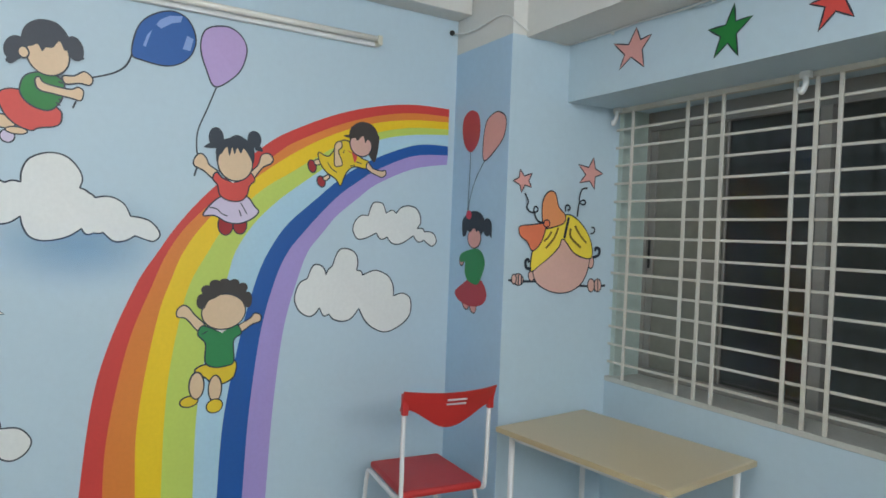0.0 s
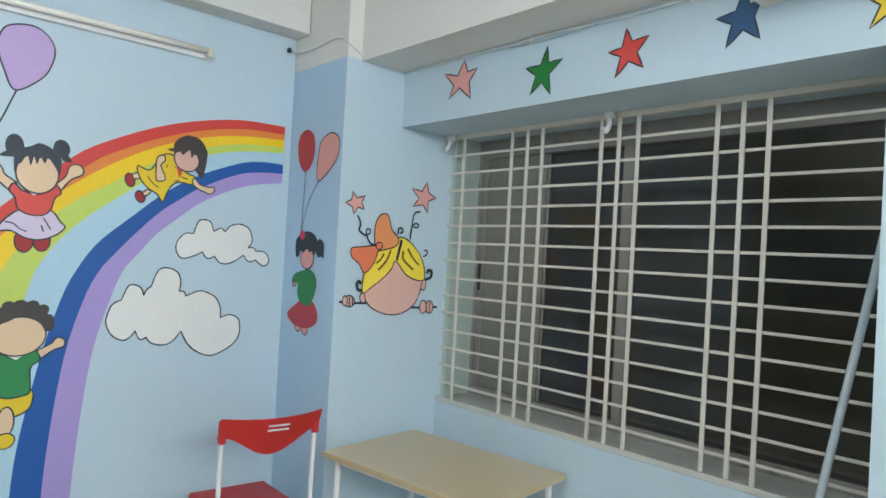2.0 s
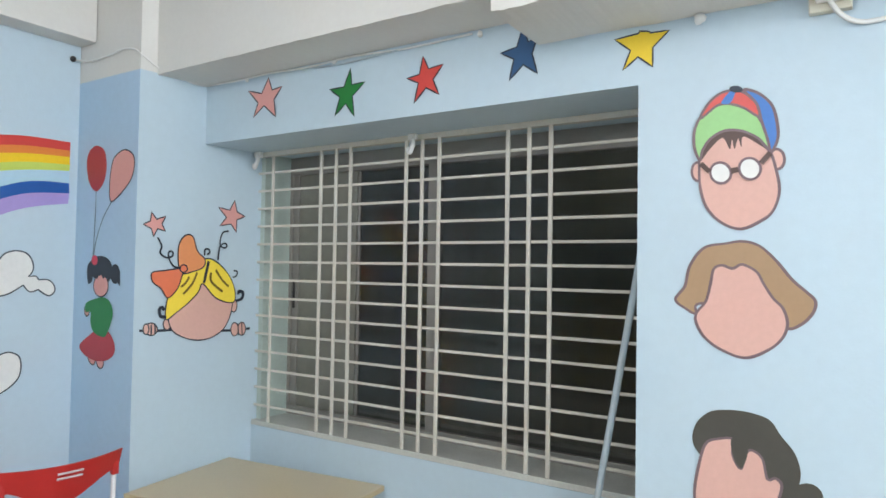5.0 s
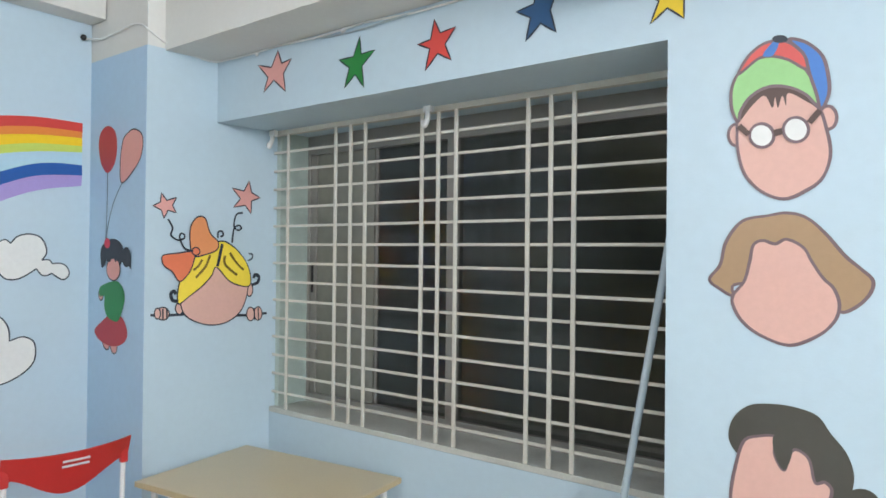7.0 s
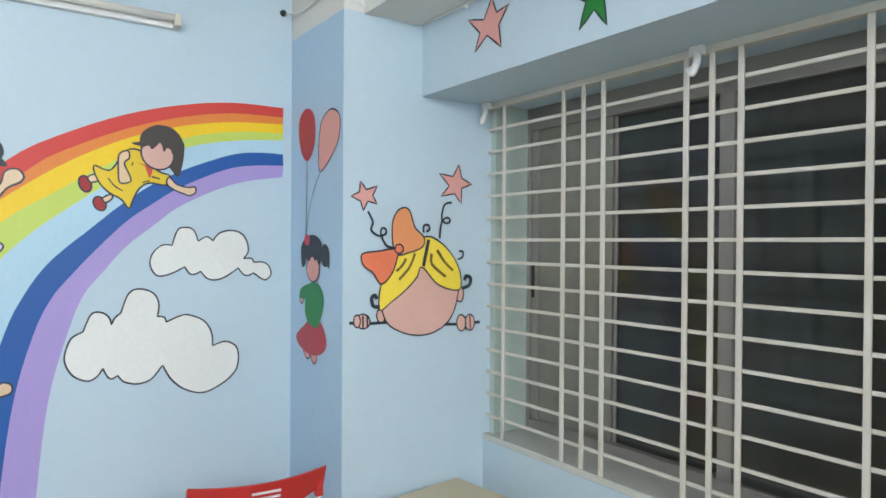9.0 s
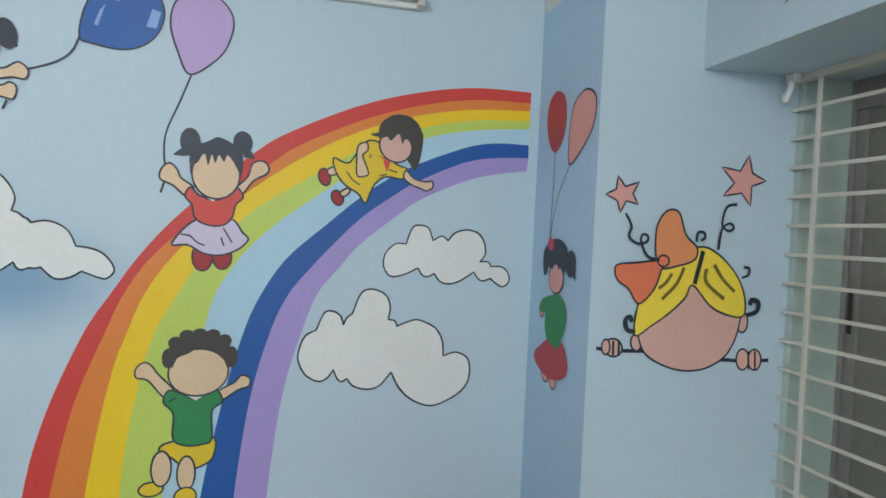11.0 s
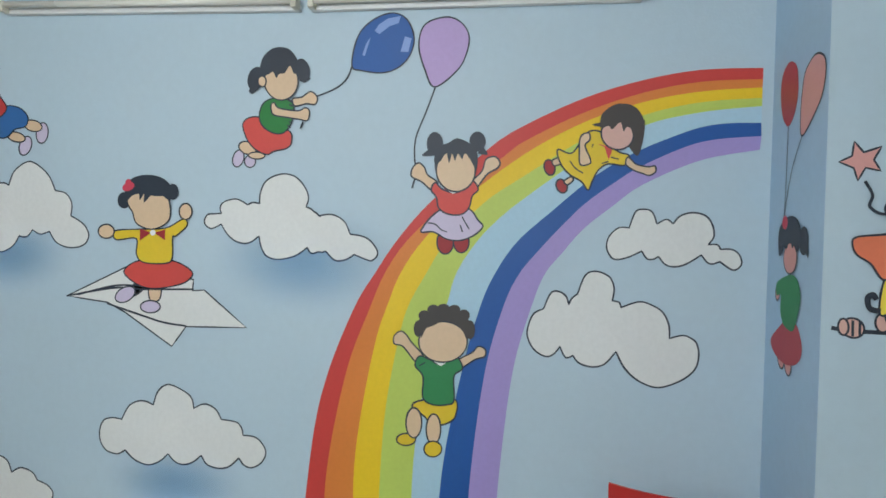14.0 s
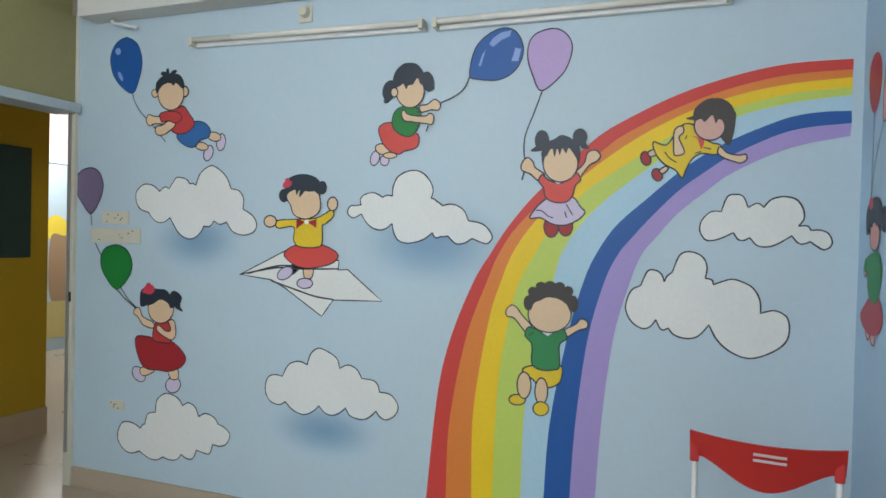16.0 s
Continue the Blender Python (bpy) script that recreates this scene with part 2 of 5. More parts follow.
door = tagged(new("door_1"), "open doorway with a grey steel head and cream jamb", kind="structure")
door.location = (0.05, CORNER_Y, 0)
for nm, b, mt, lb in (("door_head", (-0.03, -0.15, 2.215, 1.45, 0.05, 2.27), FRAME_GREY, "grey painted door head"),
                      ("door_jamb", (-0.05, -0.045, 0, -0.022, 0.010, 2.215), CREAM, "cream painted jamb"),
                      ("door_stop", (-0.022, -0.03, 0.2, -0.012, -0.010, 2.215), ALU, "metal stop"),
                      ("door_latch", (-0.022, -0.010, 1.10, -0.012, 0.004, 1.16), BLACK, "dark latch plate")):
    bm = bmesh.new()
    add_box(bm, *b, bevel=0.004)
    finish(nm, bm, mt, door, lb)

notice = tagged(new("notice_board"), "dark teal board hung on the mustard yellow corridor wall", "notice board")
notice.location = (0.4, -1.495, 1.32)
bm = bmesh.new()
add_box(bm, -0.92, -0.004, 0, 0.6, 0.012, 0.79, 0.004)
finish("board", bm, TEAL, notice)


# ---- window: sill, reveal, frame, panes and the grille before them ----
structure(block("window_sill", PIER_X + 0.03, GRILLE_Y - 0.012, SILL_Z - 0.025, JAMB_X, 4.75, SILL_Z, SILL, bevel=0.003), "grey-white marble sill")
structure(block("window_reveal", PIER_X, GRILLE_Y + 0.02, SILL_Z, PIER_X + 0.095, 4.44, LINTEL_Z, REVEAL), "pale reveal beside the window")
# Added backdrop: its grey gives the dark panes their faint veil.
structure(block("backdrop_yard", -1.5, 6.4, -0.5, 5.5, 6.5, 3.6, material("dark_backdrop_grey", (0.26, 0.27, 0.25, 1), 0.9, vary=0.5, scale=3)), "added dark backdrop seen through the panes")
# Ledges added for the faint horizontal bands in the dark panes.
for k in range(7):
    z = 0.75 + k * 0.30
    structure(block("backdrop_ledge", -1.5, 6.24, z, 5.5, 6.4, z + 0.05, PLASTER), "added ledge for the faint bands behind the panes")
window = tagged(new("window_1"), "aluminium sliding window with grey and dark panes", kind="structure")
window.location = (0, 4.44, 0)


def bar(name, x0, x1, z0, z1, y0, y1, mat, parent, label="", bevel=0.003):
    bm = bmesh.new()
    add_box(bm, x0, y0, z0, x1, y1, z1, bevel)
    return finish(name, bm, mat, parent, label)


for nm, b in (("window_frame", (0.575, 0.612, SILL_Z, LINTEL_Z)), ("window_frame", (2.57, JAMB_X, SILL_Z, LINTEL_Z)),
              ("window_frame", (0.612, 2.57, 2.17, LINTEL_Z)), ("window_frame", (0.612, 2.57, SILL_Z, 0.925))):
    bar(nm, *b, 0.0, 0.09, ALU, window, "dull aluminium frame")
bar("window_mullion", 1.512, 1.563, 0.925, 2.17, -0.01, 0.05, ALU, window, "dull aluminium meeting stile")
bar("sash_stile", 0.612, 0.652, 0.925, 2.17, 0.01, 0.04, ALU, window, "dull aluminium stile")
bar("sash_stile", 1.052, 1.067, 0.925, 2.17, 0.028, 0.05, ALU, window, "dull aluminium stile")
bar("sash_handle", 0.624, 0.634, 1.45, 1.60, 0.0, 0.012, BLACK, window, "black handle")
# Left pane: plain opaque grey, lighter than the other two.
bar("pane", 0.652, 1.052, 0.925, 2.17, 0.020, 0.026, material("opaque_grey_pane", (0.22, 0.22, 0.19, 1), 0.25, vary=0.12, scale=2.5), window, "opaque grey pane", 0)
bar("pane", 1.067, 1.512, 0.925, 2.17, 0.036, 0.042, GLASS, window, "dark clear pane", 0)
bar("pane", 1.563, 2.57, 0.925, 2.17, 0.020, 0.026, GLASS, window, "dark clear pane", 0)

grille = tagged(new("window_grille"), "cream enamelled steel window grille, fixed before the window", "window grille")
grille.location = (0, GRILLE_Y, SILL_Z)
LEFT, TALL = PIER_X + PIER_SKEW * (GRILLE_Y - PIER_Y), LINTEL_Z - SILL_Z
bar("top_rail", LEFT, JAMB_X, TALL - 0.024, TALL, -0.012, 0.02, GRILLE, grille, "thin whitewashed top rail")
for i in range(14):
    z = 0.958 + i * 0.0923 - SILL_Z
    bar("cross_bar", LEFT, JAMB_X, z - 0.006, z + 0.006, 0.0, 0.008, GRILLE, grille, bevel=0.002)
for x in (0.680, 1.012, 1.109, 1.200, 1.524, 1.610, 1.700, 2.030, 2.125, 2.217):
    bar("upright_bar", x - 0.009, x + 0.009, 0.0, TALL - 0.024, -0.008, 0.0, GRILLE, grille, bevel=0.002)

for x in (PIER_X + 0.098, 1.578):
    hook = tagged(new("curtain_bracket"), "white plastic bracket screwed up under the lintel", "bracket", "curtain brackets")
    hook.location = (x, GRILLE_Y - 0.03, LINTEL_Z)
    bm = bmesh.new()
    add_box(bm, -0.022, -0.015, -0.03, 0.022, 0.012, 0, 0.006)
    finish("bracket_base", bm, PALE, hook)
    bm = bmesh.new()
    add_tube(bm, smooth_path([(0.0, -0.01, -0.025), (0.012, -0.02, -0.05), (0.004, -0.03, -0.085), (-0.012, -0.02, -0.07)]), 0.011)
    finish("bracket_hook", bm, PALE, hook)

pole = tagged(new("leaning_rod"), "thin grey steel rod leaning in the window bay", "rod")
pole.location = (2.45, 4.05, 0.0)
bm = bmesh.new()
add_tube(bm, [(-0.125, 0.0, 0.0), (0.182, 0.0, 1.80)], 0.012)
add_tube(bm, [(-0.125, 0.0, 0.0), (-0.120, 0.0, 0.03)], 0.015)
finish("rod", bm, FRAME_GREY, pole)


# ---- tube light, cables and plates on the mural wall ----
def tube_light(y0, y1, z0, z1):
    ob = tagged(new("tube_light"), "unlit fluorescent tube light in a thin white batten on the wall", "tube light", "tube lights")
    ob.matrix_world = pose(0, (y0 + y1) / 2, (z0 + z1) / 2, math.degrees(math.atan2(z1 - z0, y1 - y0)))
    h = math.hypot(y1 - y0, z1 - z0) / 2
    bm = bmesh.new()
    add_box(bm, 0.0, -h, -0.022, 0.028, h, 0.006, 0.004)
    finish("batten", bm, PALE, ob, "thin white batten")
    bm = bmesh.new()
    add_tube(bm, [(0.052, -h + 0.02, 0.010), (0.052, h - 0.02, 0.010)], 0.014, 14)
    finish("tube", bm, TUBE, ob, "frosted glass tube")
    for s in (-1, 1):
        bm = bmesh.new()
        add_box(bm, 0.02, s * (h - 0.012) - 0.012, -0.02, 0.068, s * (h - 0.012) + 0.012, 0.026, 0.003)
        finish("lamp_holder", bm, CREAM, ob, "cream lamp holder")
    return ob


tube_light(0.421, 1.786, 2.558, 2.534)
tube_light(1.834, 3.124, 2.532, 2.532)

rose = tagged(new("cable_outlet"), "round cream cable outlet with a flex over the tube light", "cable outlet")
rose.location = (0.0, 1.116, 2.656)
bm = bmesh.new()
add_box(bm, 0, -0.04, -0.04, 0.012, 0.04, 0.05, 0.006)
finish("back_plate", bm, CREAM, rose)
bm = bmesh.new()
bmesh.ops.create_cone(bm, cap_ends=True, segments=20, radius1=0.03, radius2=0.024, depth=0.03, matrix=pose(0.027, 0, 0.01, 0, 90, 0))
finish("outlet_cover", bm, CREAM, rose)

bm = bmesh.new()
bmesh.ops.create_uvsphere(bm, u_segments=14, v_segments=10, radius=0.014, matrix=pose(0.012, 0, 0))
tagged(finish("cable_end", bm, BLACK, smooth=True), "small black cable end sticking out of the wall", "cable").location = (0.0, 3.556, 2.666)


def cable(name, pts, r, mat, label):
    bm = bmesh.new()
    add_tube(bm, smooth_path(pts), r, 6)
    return tagged(finish(name, bm, mat), label, "cable", "loose cables")


cable("cable", [(0.01, 3.565, 2.662), (0.12, 3.588, 2.648), (0.26, 3.590, 2.652), (0.38, 3.592, 2.664), (0.47, 3.592, 2.646), (0.507, 3.60, 2.620), (0.517, 3.70, 2.572), (0.533, 3.86, 2.546), (0.545, 3.922, 2.548)], 0.004, PALE, "thin white cable round the pier under the beam")
cable("cable", [(0.545, 3.922, 2.548), (0.78, 3.922, 2.543), (0.98, 3.921, 2.546), (1.23, 3.922, 2.538), (1.48, 3.921, 2.544), (1.74, 3.922, 2.532), (2.04, 3.922, 2.536)], 0.004, PALE, "thin white cable along the beam over the stars")
cable("cable", [(1.25, 3.922, 2.530), (1.43, 3.920, 2.522), (1.64, 3.921, 2.530), (1.79, 3.921, 2.536)], 0.003, FRAME_GREY, "thin grey wire along the beam over the stars")
for x, z, s in ((0.83, 2.54, 0.010), (1.37, 2.54, 0.012), (2.07, 2.53, 0.012), (2.83, 2.44, 0.018)):
    bm = bmesh.new()
    bmesh.ops.create_icosphere(bm, subdivisions=2, radius=s)
    for v in bm.verts:
        v.co *= 1 + 0.45 * noise.noise(v.co * 60 + Vector((x, 0, 0)))
    tagged(finish("plaster_blob", bm, PALE, smooth=True), "white blob of plaster or tape holding the cable", "plaster blob", "plaster blobs").location = (x, 3.924, z)
surface_box = tagged(new("junction_box"), "cream surface-mounted plug box high on the light blue wall", "socket")
surface_box.location = (3.171, BAY_Y, 2.445)
bm = bmesh.new()
add_box(bm, -0.055, -0.028, -0.055, 0.048, 0, 0.055, 0.004)
finish("back_box", bm, CREAM, surface_box)
bm = bmesh.new()
add_box(bm, -0.038, -0.052, -0.034, 0.046, -0.028, 0.045, 0.006)
finish("plug", bm, PALE, surface_box, "white plug")
bm = bmesh.new()
add_box(bm, 0.000, -0.055, 0.004, 0.014, -0.052, 0.012)
finish("indicator", bm, RED, surface_box, "small red indicator")
cable("cable", [(3.166, 3.889, 2.416), (3.186, 3.901, 2.382), (3.221, 3.914, 2.356), (3.266, 3.922, 2.350), (3.346, 3.924, 2.365), (3.446, 3.924, 2.43)], 0.007, PALE, "thick white flex hanging from the plug box")
cable("cable", [(0.03, -0.16, 2.74), (0.05, -0.12, 2.71), (0.06, -0.04, 2.69), (0.02, 0.02, 2.68)], 0.009, PALE, "white conduit end under the beam")


def wall_plate(y, z, w, h, label, holes, seed):
    ob = tagged(new("socket_plate"), label, "socket plate", "socket plates")
    ob.location = (0, y, z)
    rng = random.Random(seed)
    bm = bmesh.new()
    add_box(bm, 0, -w / 2, -h / 2, 0.006, w / 2, h / 2, 0.002)
    finish("plate", bm, CREAM, ob)
    for _ in range(holes):
        a, b = rng.uniform(-0.38, 0.38) * w, rng.uniform(-0.35, 0.35) * h
        bm = bmesh.new()
        add_box(bm, 0.005, a - 0.0035, b - 0.0035, 0.0075, a + 0.0035, b + 0.0035)
        finish("pin_hole", bm, BLACK, ob, "small dark pin hole")


wall_plate(-0.134, 1.604, 0.20, 0.075, "cream switch plate smeared with paint", 6, 1)
wall_plate(-0.129, 1.500, 0.37, 0.085, "wide cream socket plate smeared with paint", 5, 2)
wall_plate(-0.099, 0.516, 0.11, 0.055, "small cream socket plate near the floor", 5, 3)


# ---- table and chair ----
table = tagged(new("table"), "pale maple table with white steel legs below the window", "table")
table.matrix_world = pose(1.040, 3.855, 0, 0, 0, 7) @ Matrix.Diagonal((1.035, 0.91, 1.008, 1))
bm = bmesh.new()
add_box(bm, -0.435, -0.33, 0.690, 0.435, 0.33, 0.712, 0.004)
finish("tabletop", bm, TABLE, table, "pale maple laminate top")
for b in ((-0.438, -0.333, 0.688, 0.438, -0.330, 0.710), (0.435, -0.330, 0.688, 0.438, 0.33, 0.710)):
    bm = bmesh.new()
    add_box(bm, *b)
    finish("edge_band", bm, EDGE, table, "darker edge band")
bm = bmesh.new()
for b in ((-0.37, -0.275, 0.655, 0.37, -0.25, 0.688), (-0.37, 0.25, 0.655, 0.37, 0.275, 0.688), (-0.385, -0.275, 0.655, -0.36, 0.275, 0.688), (0.36, -0.275, 0.655, 0.385, 0.275, 0.688)):
    add_box(bm, *b)
finish("apron_frame", bm, LEG, table, "white steel frame under the top")
for sx in (-1, 1):
    for sy in (-1, 1):
        bm = bmesh.new()
        add_tube(bm, [(sx * 0.385, sy * 0.275, 0.012), (sx * 0.385, sy * 0.275, 0.688)], 0.014)
        finish("leg", bm, LEG, table, "white steel leg")

chair = tagged(new("chair"), "red plastic chair with a white tubular steel frame, beside the table", "chair")


def red_back(chair):
    """The back: straight top, a belly below, curved in plan, two slots."""
    bm = bmesh.new()
    n, grid = 24, []
    for i in range(n + 1):
        s = i / n * 2 - 1
        low = -0.080 - 0.082 * (0.5 + 0.5 * math.cos(math.pi * min(1, abs(s) / 0.9))) ** 0.85 if abs(s) < 0.9 else -0.090
        col = []
        for j in range(7):
            z = low * j / 6
            col.append((-0.213 - 0.035 * (1 - s * s) - 0.38 * (z + 0.088), s * 0.232, 0.900 + z + 0.010 * s * s))
        grid.append(col)
    front = [[bm.verts.new(p) for p in c] for c in grid]
    back = [[bm.verts.new((p[0] - 0.008, p[1], p[2])) for p in c] for c in grid]
    for i in range(n):
        for j in range(6):
            bm.faces.new((front[i][j], front[i][j + 1], front[i + 1][j + 1], front[i + 1][j]))
            bm.faces.new((back[i][j], back[i + 1][j], back[i + 1][j + 1], back[i][j + 1]))
        for j in (0, 6):
            bm.faces.new((front[i][j], front[i + 1][j], back[i + 1][j], back[i][j]))
    for i in (0, n):
        for j in range(6):
            bm.faces.new((front[i][j], back[i][j], back[i][j + 1], front[i][j + 1]))
    bmesh.ops.recalc_face_normals(bm, faces=bm.faces)
    finish("backrest", bm, RED, chair, "red plastic backrest", smooth=False)
    for k, z in enumerate((0.868, 0.848)):
        bm = bmesh.new()
        x = -0.256 - 0.38 * (z - 0.809)
        add_box(bm, x - 0.003, -0.062, z - 0.004, x + 0.001, 0.036, z + 0.004, 0.001)
        finish("slot", bm, material("slot_light", (0.55, 0.50, 0.52, 1), 0.5) if not k else bpy.data.materials["slot_light"], chair, "pale slot through the back")


red_back(chair)
bm = bmesh.new()
add_box(bm, -0.205, -0.205, 0.441, 0.205, 0.205, 0.474, 0.013)
for v in bm.verts:
    if v.co.x > 0.1:
        v.co.y *= 0.93
    if v.co.x > 0.15:
        v.co.z -= 0.008
    if v.co.x < -0.15:
        v.co.z -= 0.014 * (1 - (v.co.y / 0.21) ** 2)
finish("seat", bm, RED, chair, "red plastic seat")
for s in (-1, 1):
    bm = bmesh.new()
    add_tube(bm, smooth_path([(-0.222, s * 0.215, 0.83), (-0.216, s * 0.215, 0.66), (-0.214, s * 0.213, 0.50), (-0.185, s * 0.211, 0.438), (0.0, s * 0.207, 0.430), (0.17, s * 0.20, 0.428), (0.215, s * 0.20, 0.39), (0.235, s * 0.205, 0.2), (0.245, s * 0.21, 0.0)], 6), 0.0105)
    finish("side_tube", bm, LEG, chair, "white bent side tube")
    bm = bmesh.new()
    add_tube(bm, smooth_path([(-0.13, s * 0.195, 0.432), (-0.17, s * 0.197, 0.36), (-0.21, s * 0.205, 0.0)], 6), 0.0105)
    finish("rear_leg", bm, LEG, chair, "white rear leg")
    bm = bmesh.new()
    add_box(bm, -0.241, s * 0.215 - 0.013, 0.805, -0.216, s * 0.215 + 0.016, 0.895, 0.005)
    finish("back_socket", bm, RED, chair, "red plastic socket on the tube")
bm = bmesh.new()
add_tube(bm, [(-0.0, -0.205, 0.425), (-0.0, 0.205, 0.425)], 0.009)
finish("cross_tube", bm, LEG, chair)
chair.matrix_world = pose(0.405, 3.248, 0, 0, 0, 175) @ Matrix.Diagonal((1.08, 0.955, 1.02, 1))

box = tagged(new("cardboard_box"), "small brown cardboard box on the floor beneath the chair", "cardboard box")
box.matrix_world = pose(0.20, 3.42, 0, 0, 0, 12)
bm = bmesh.new()
add_box(bm, -0.09, -0.08, 0, 0.09, 0.08, 0.15, 0.003)
finish("carton", bm, material("brown_cardboard", (0.22, 0.15, 0.09, 1), 0.8, vary=0.1), box)


# ---- mural painting: flat coats of paint, laid a hair's breadth over one another ----
PAINT = {}
for key, rgb in dict(ink=(38, 48, 62), deepblue=(28, 66, 120), blue=(22, 88, 162), bluelight=(130, 160, 215), shortsblue=(48, 104, 166), red=(190, 62, 62), darkred=(160, 38, 44), redorange=(212, 74, 66),
                     skin=(222, 192, 158), skinpink=(216, 172, 160), lilac=(206, 194, 218), lilacdeep=(186, 160, 210), mauve=(120, 106, 136), green=(24, 124, 52), shirtgreen=(40, 132, 76), yellow=(226, 194, 40),
                     penbrown=(118, 98, 104), hairgrey=(76, 74, 68), hairdark=(62, 56, 54), paper=(226, 227, 225), pinkred=(206, 62, 84), duskred=(178, 60, 70), duskpink=(220, 158, 152), hairyellow=(240, 214, 70), hairline=(120, 100, 40), orange=(226, 146, 96), orange2=(226, 120, 84),
                     starblue=(34, 80, 122), hairbrown=(86, 66, 62), capgreen=(150, 202, 136), capred=(212, 88, 84), capblue=(66, 122, 196), lightbrown=(168, 138, 106),
                     rb_red=(206, 60, 54), rb_orange=(222, 128, 50), rb_yellow=(238, 200, 24), rb_lime=(190, 208, 96), rb_sky=(172, 206, 224), rb_blue=(14, 84, 160), rb_violet=(164, 146, 206)).items():
    PAINT[key] = material("paint_" + key, srgb(*rgb), 0.5, vary=0.05, scale=7, bump=0.2, bump_scale=90)

soft = bpy.data.materials.new("airbrushed_blue")
soft.use_nodes = True
_n, _l = soft.node_tree.nodes, soft.node_tree.links
_uv, _len, _fade, _mix, _clear = _n.new("ShaderNodeUVMap"), _n.new("ShaderNodeVectorMath"), _n.new("ShaderNodeMapRange"), _n.new("ShaderNodeMixShader"), _n.new("ShaderNodeBsdfTransparent")
_uv.uv_map, _len.operation, _fade.interpolation_type = "spray", "LENGTH", "SMOOTHSTEP"
_l.new(_uv.outputs[0], _len.inputs[0])
_l.new(_len.outputs["Value"], _fade.inputs["Value"])
_fade.inputs["From Min"].default_value, _fade.inputs["From Max"].default_value, _fade.inputs["To Min"].default_value, _fade.inputs["To Max"].default_value = 0.0, 1.0, 0.40, 0.0
_l.new(_fade.outputs[0], _mix.inputs[0])
_l.new(_clear.outputs[0], _mix.inputs[1])
_n["Principled BSDF"].inputs["Base Color"].default_value, _n["Principled BSDF"].inputs["Roughness"].default_value = srgb(96, 166, 218), 0.5
_l.new(_n["Principled BSDF"].outputs[0], _mix.inputs[2])
_l.new(_mix.outputs[0], _n["Material Output"].inputs[0])

PLANES = {"A": (Vector((0, 0, 0)), Vector((0, 1, 0)), Vector((1, 0, 0))), "B": (Vector((0, PIER_Y, 0)), Vector((1, 0, 0)), Vector((0, -1, 0))),
          "G": (Vector((PIER_X, PIER_Y, 0)), Vector((PIER_SKEW, 1, 0)).normalized(), Vector((1, -PIER_SKEW, 0)).normalized()), "N": (Vector((0, BAY_Y, 0)), Vector((1, 0, 0)), Vector((0, -1, 0))),
          "F": (Vector((0, -4.5, 0)), Vector((1, 0, 0)), Vector((0, 1, 0)))}
UP = Vector((0, 0, 1))


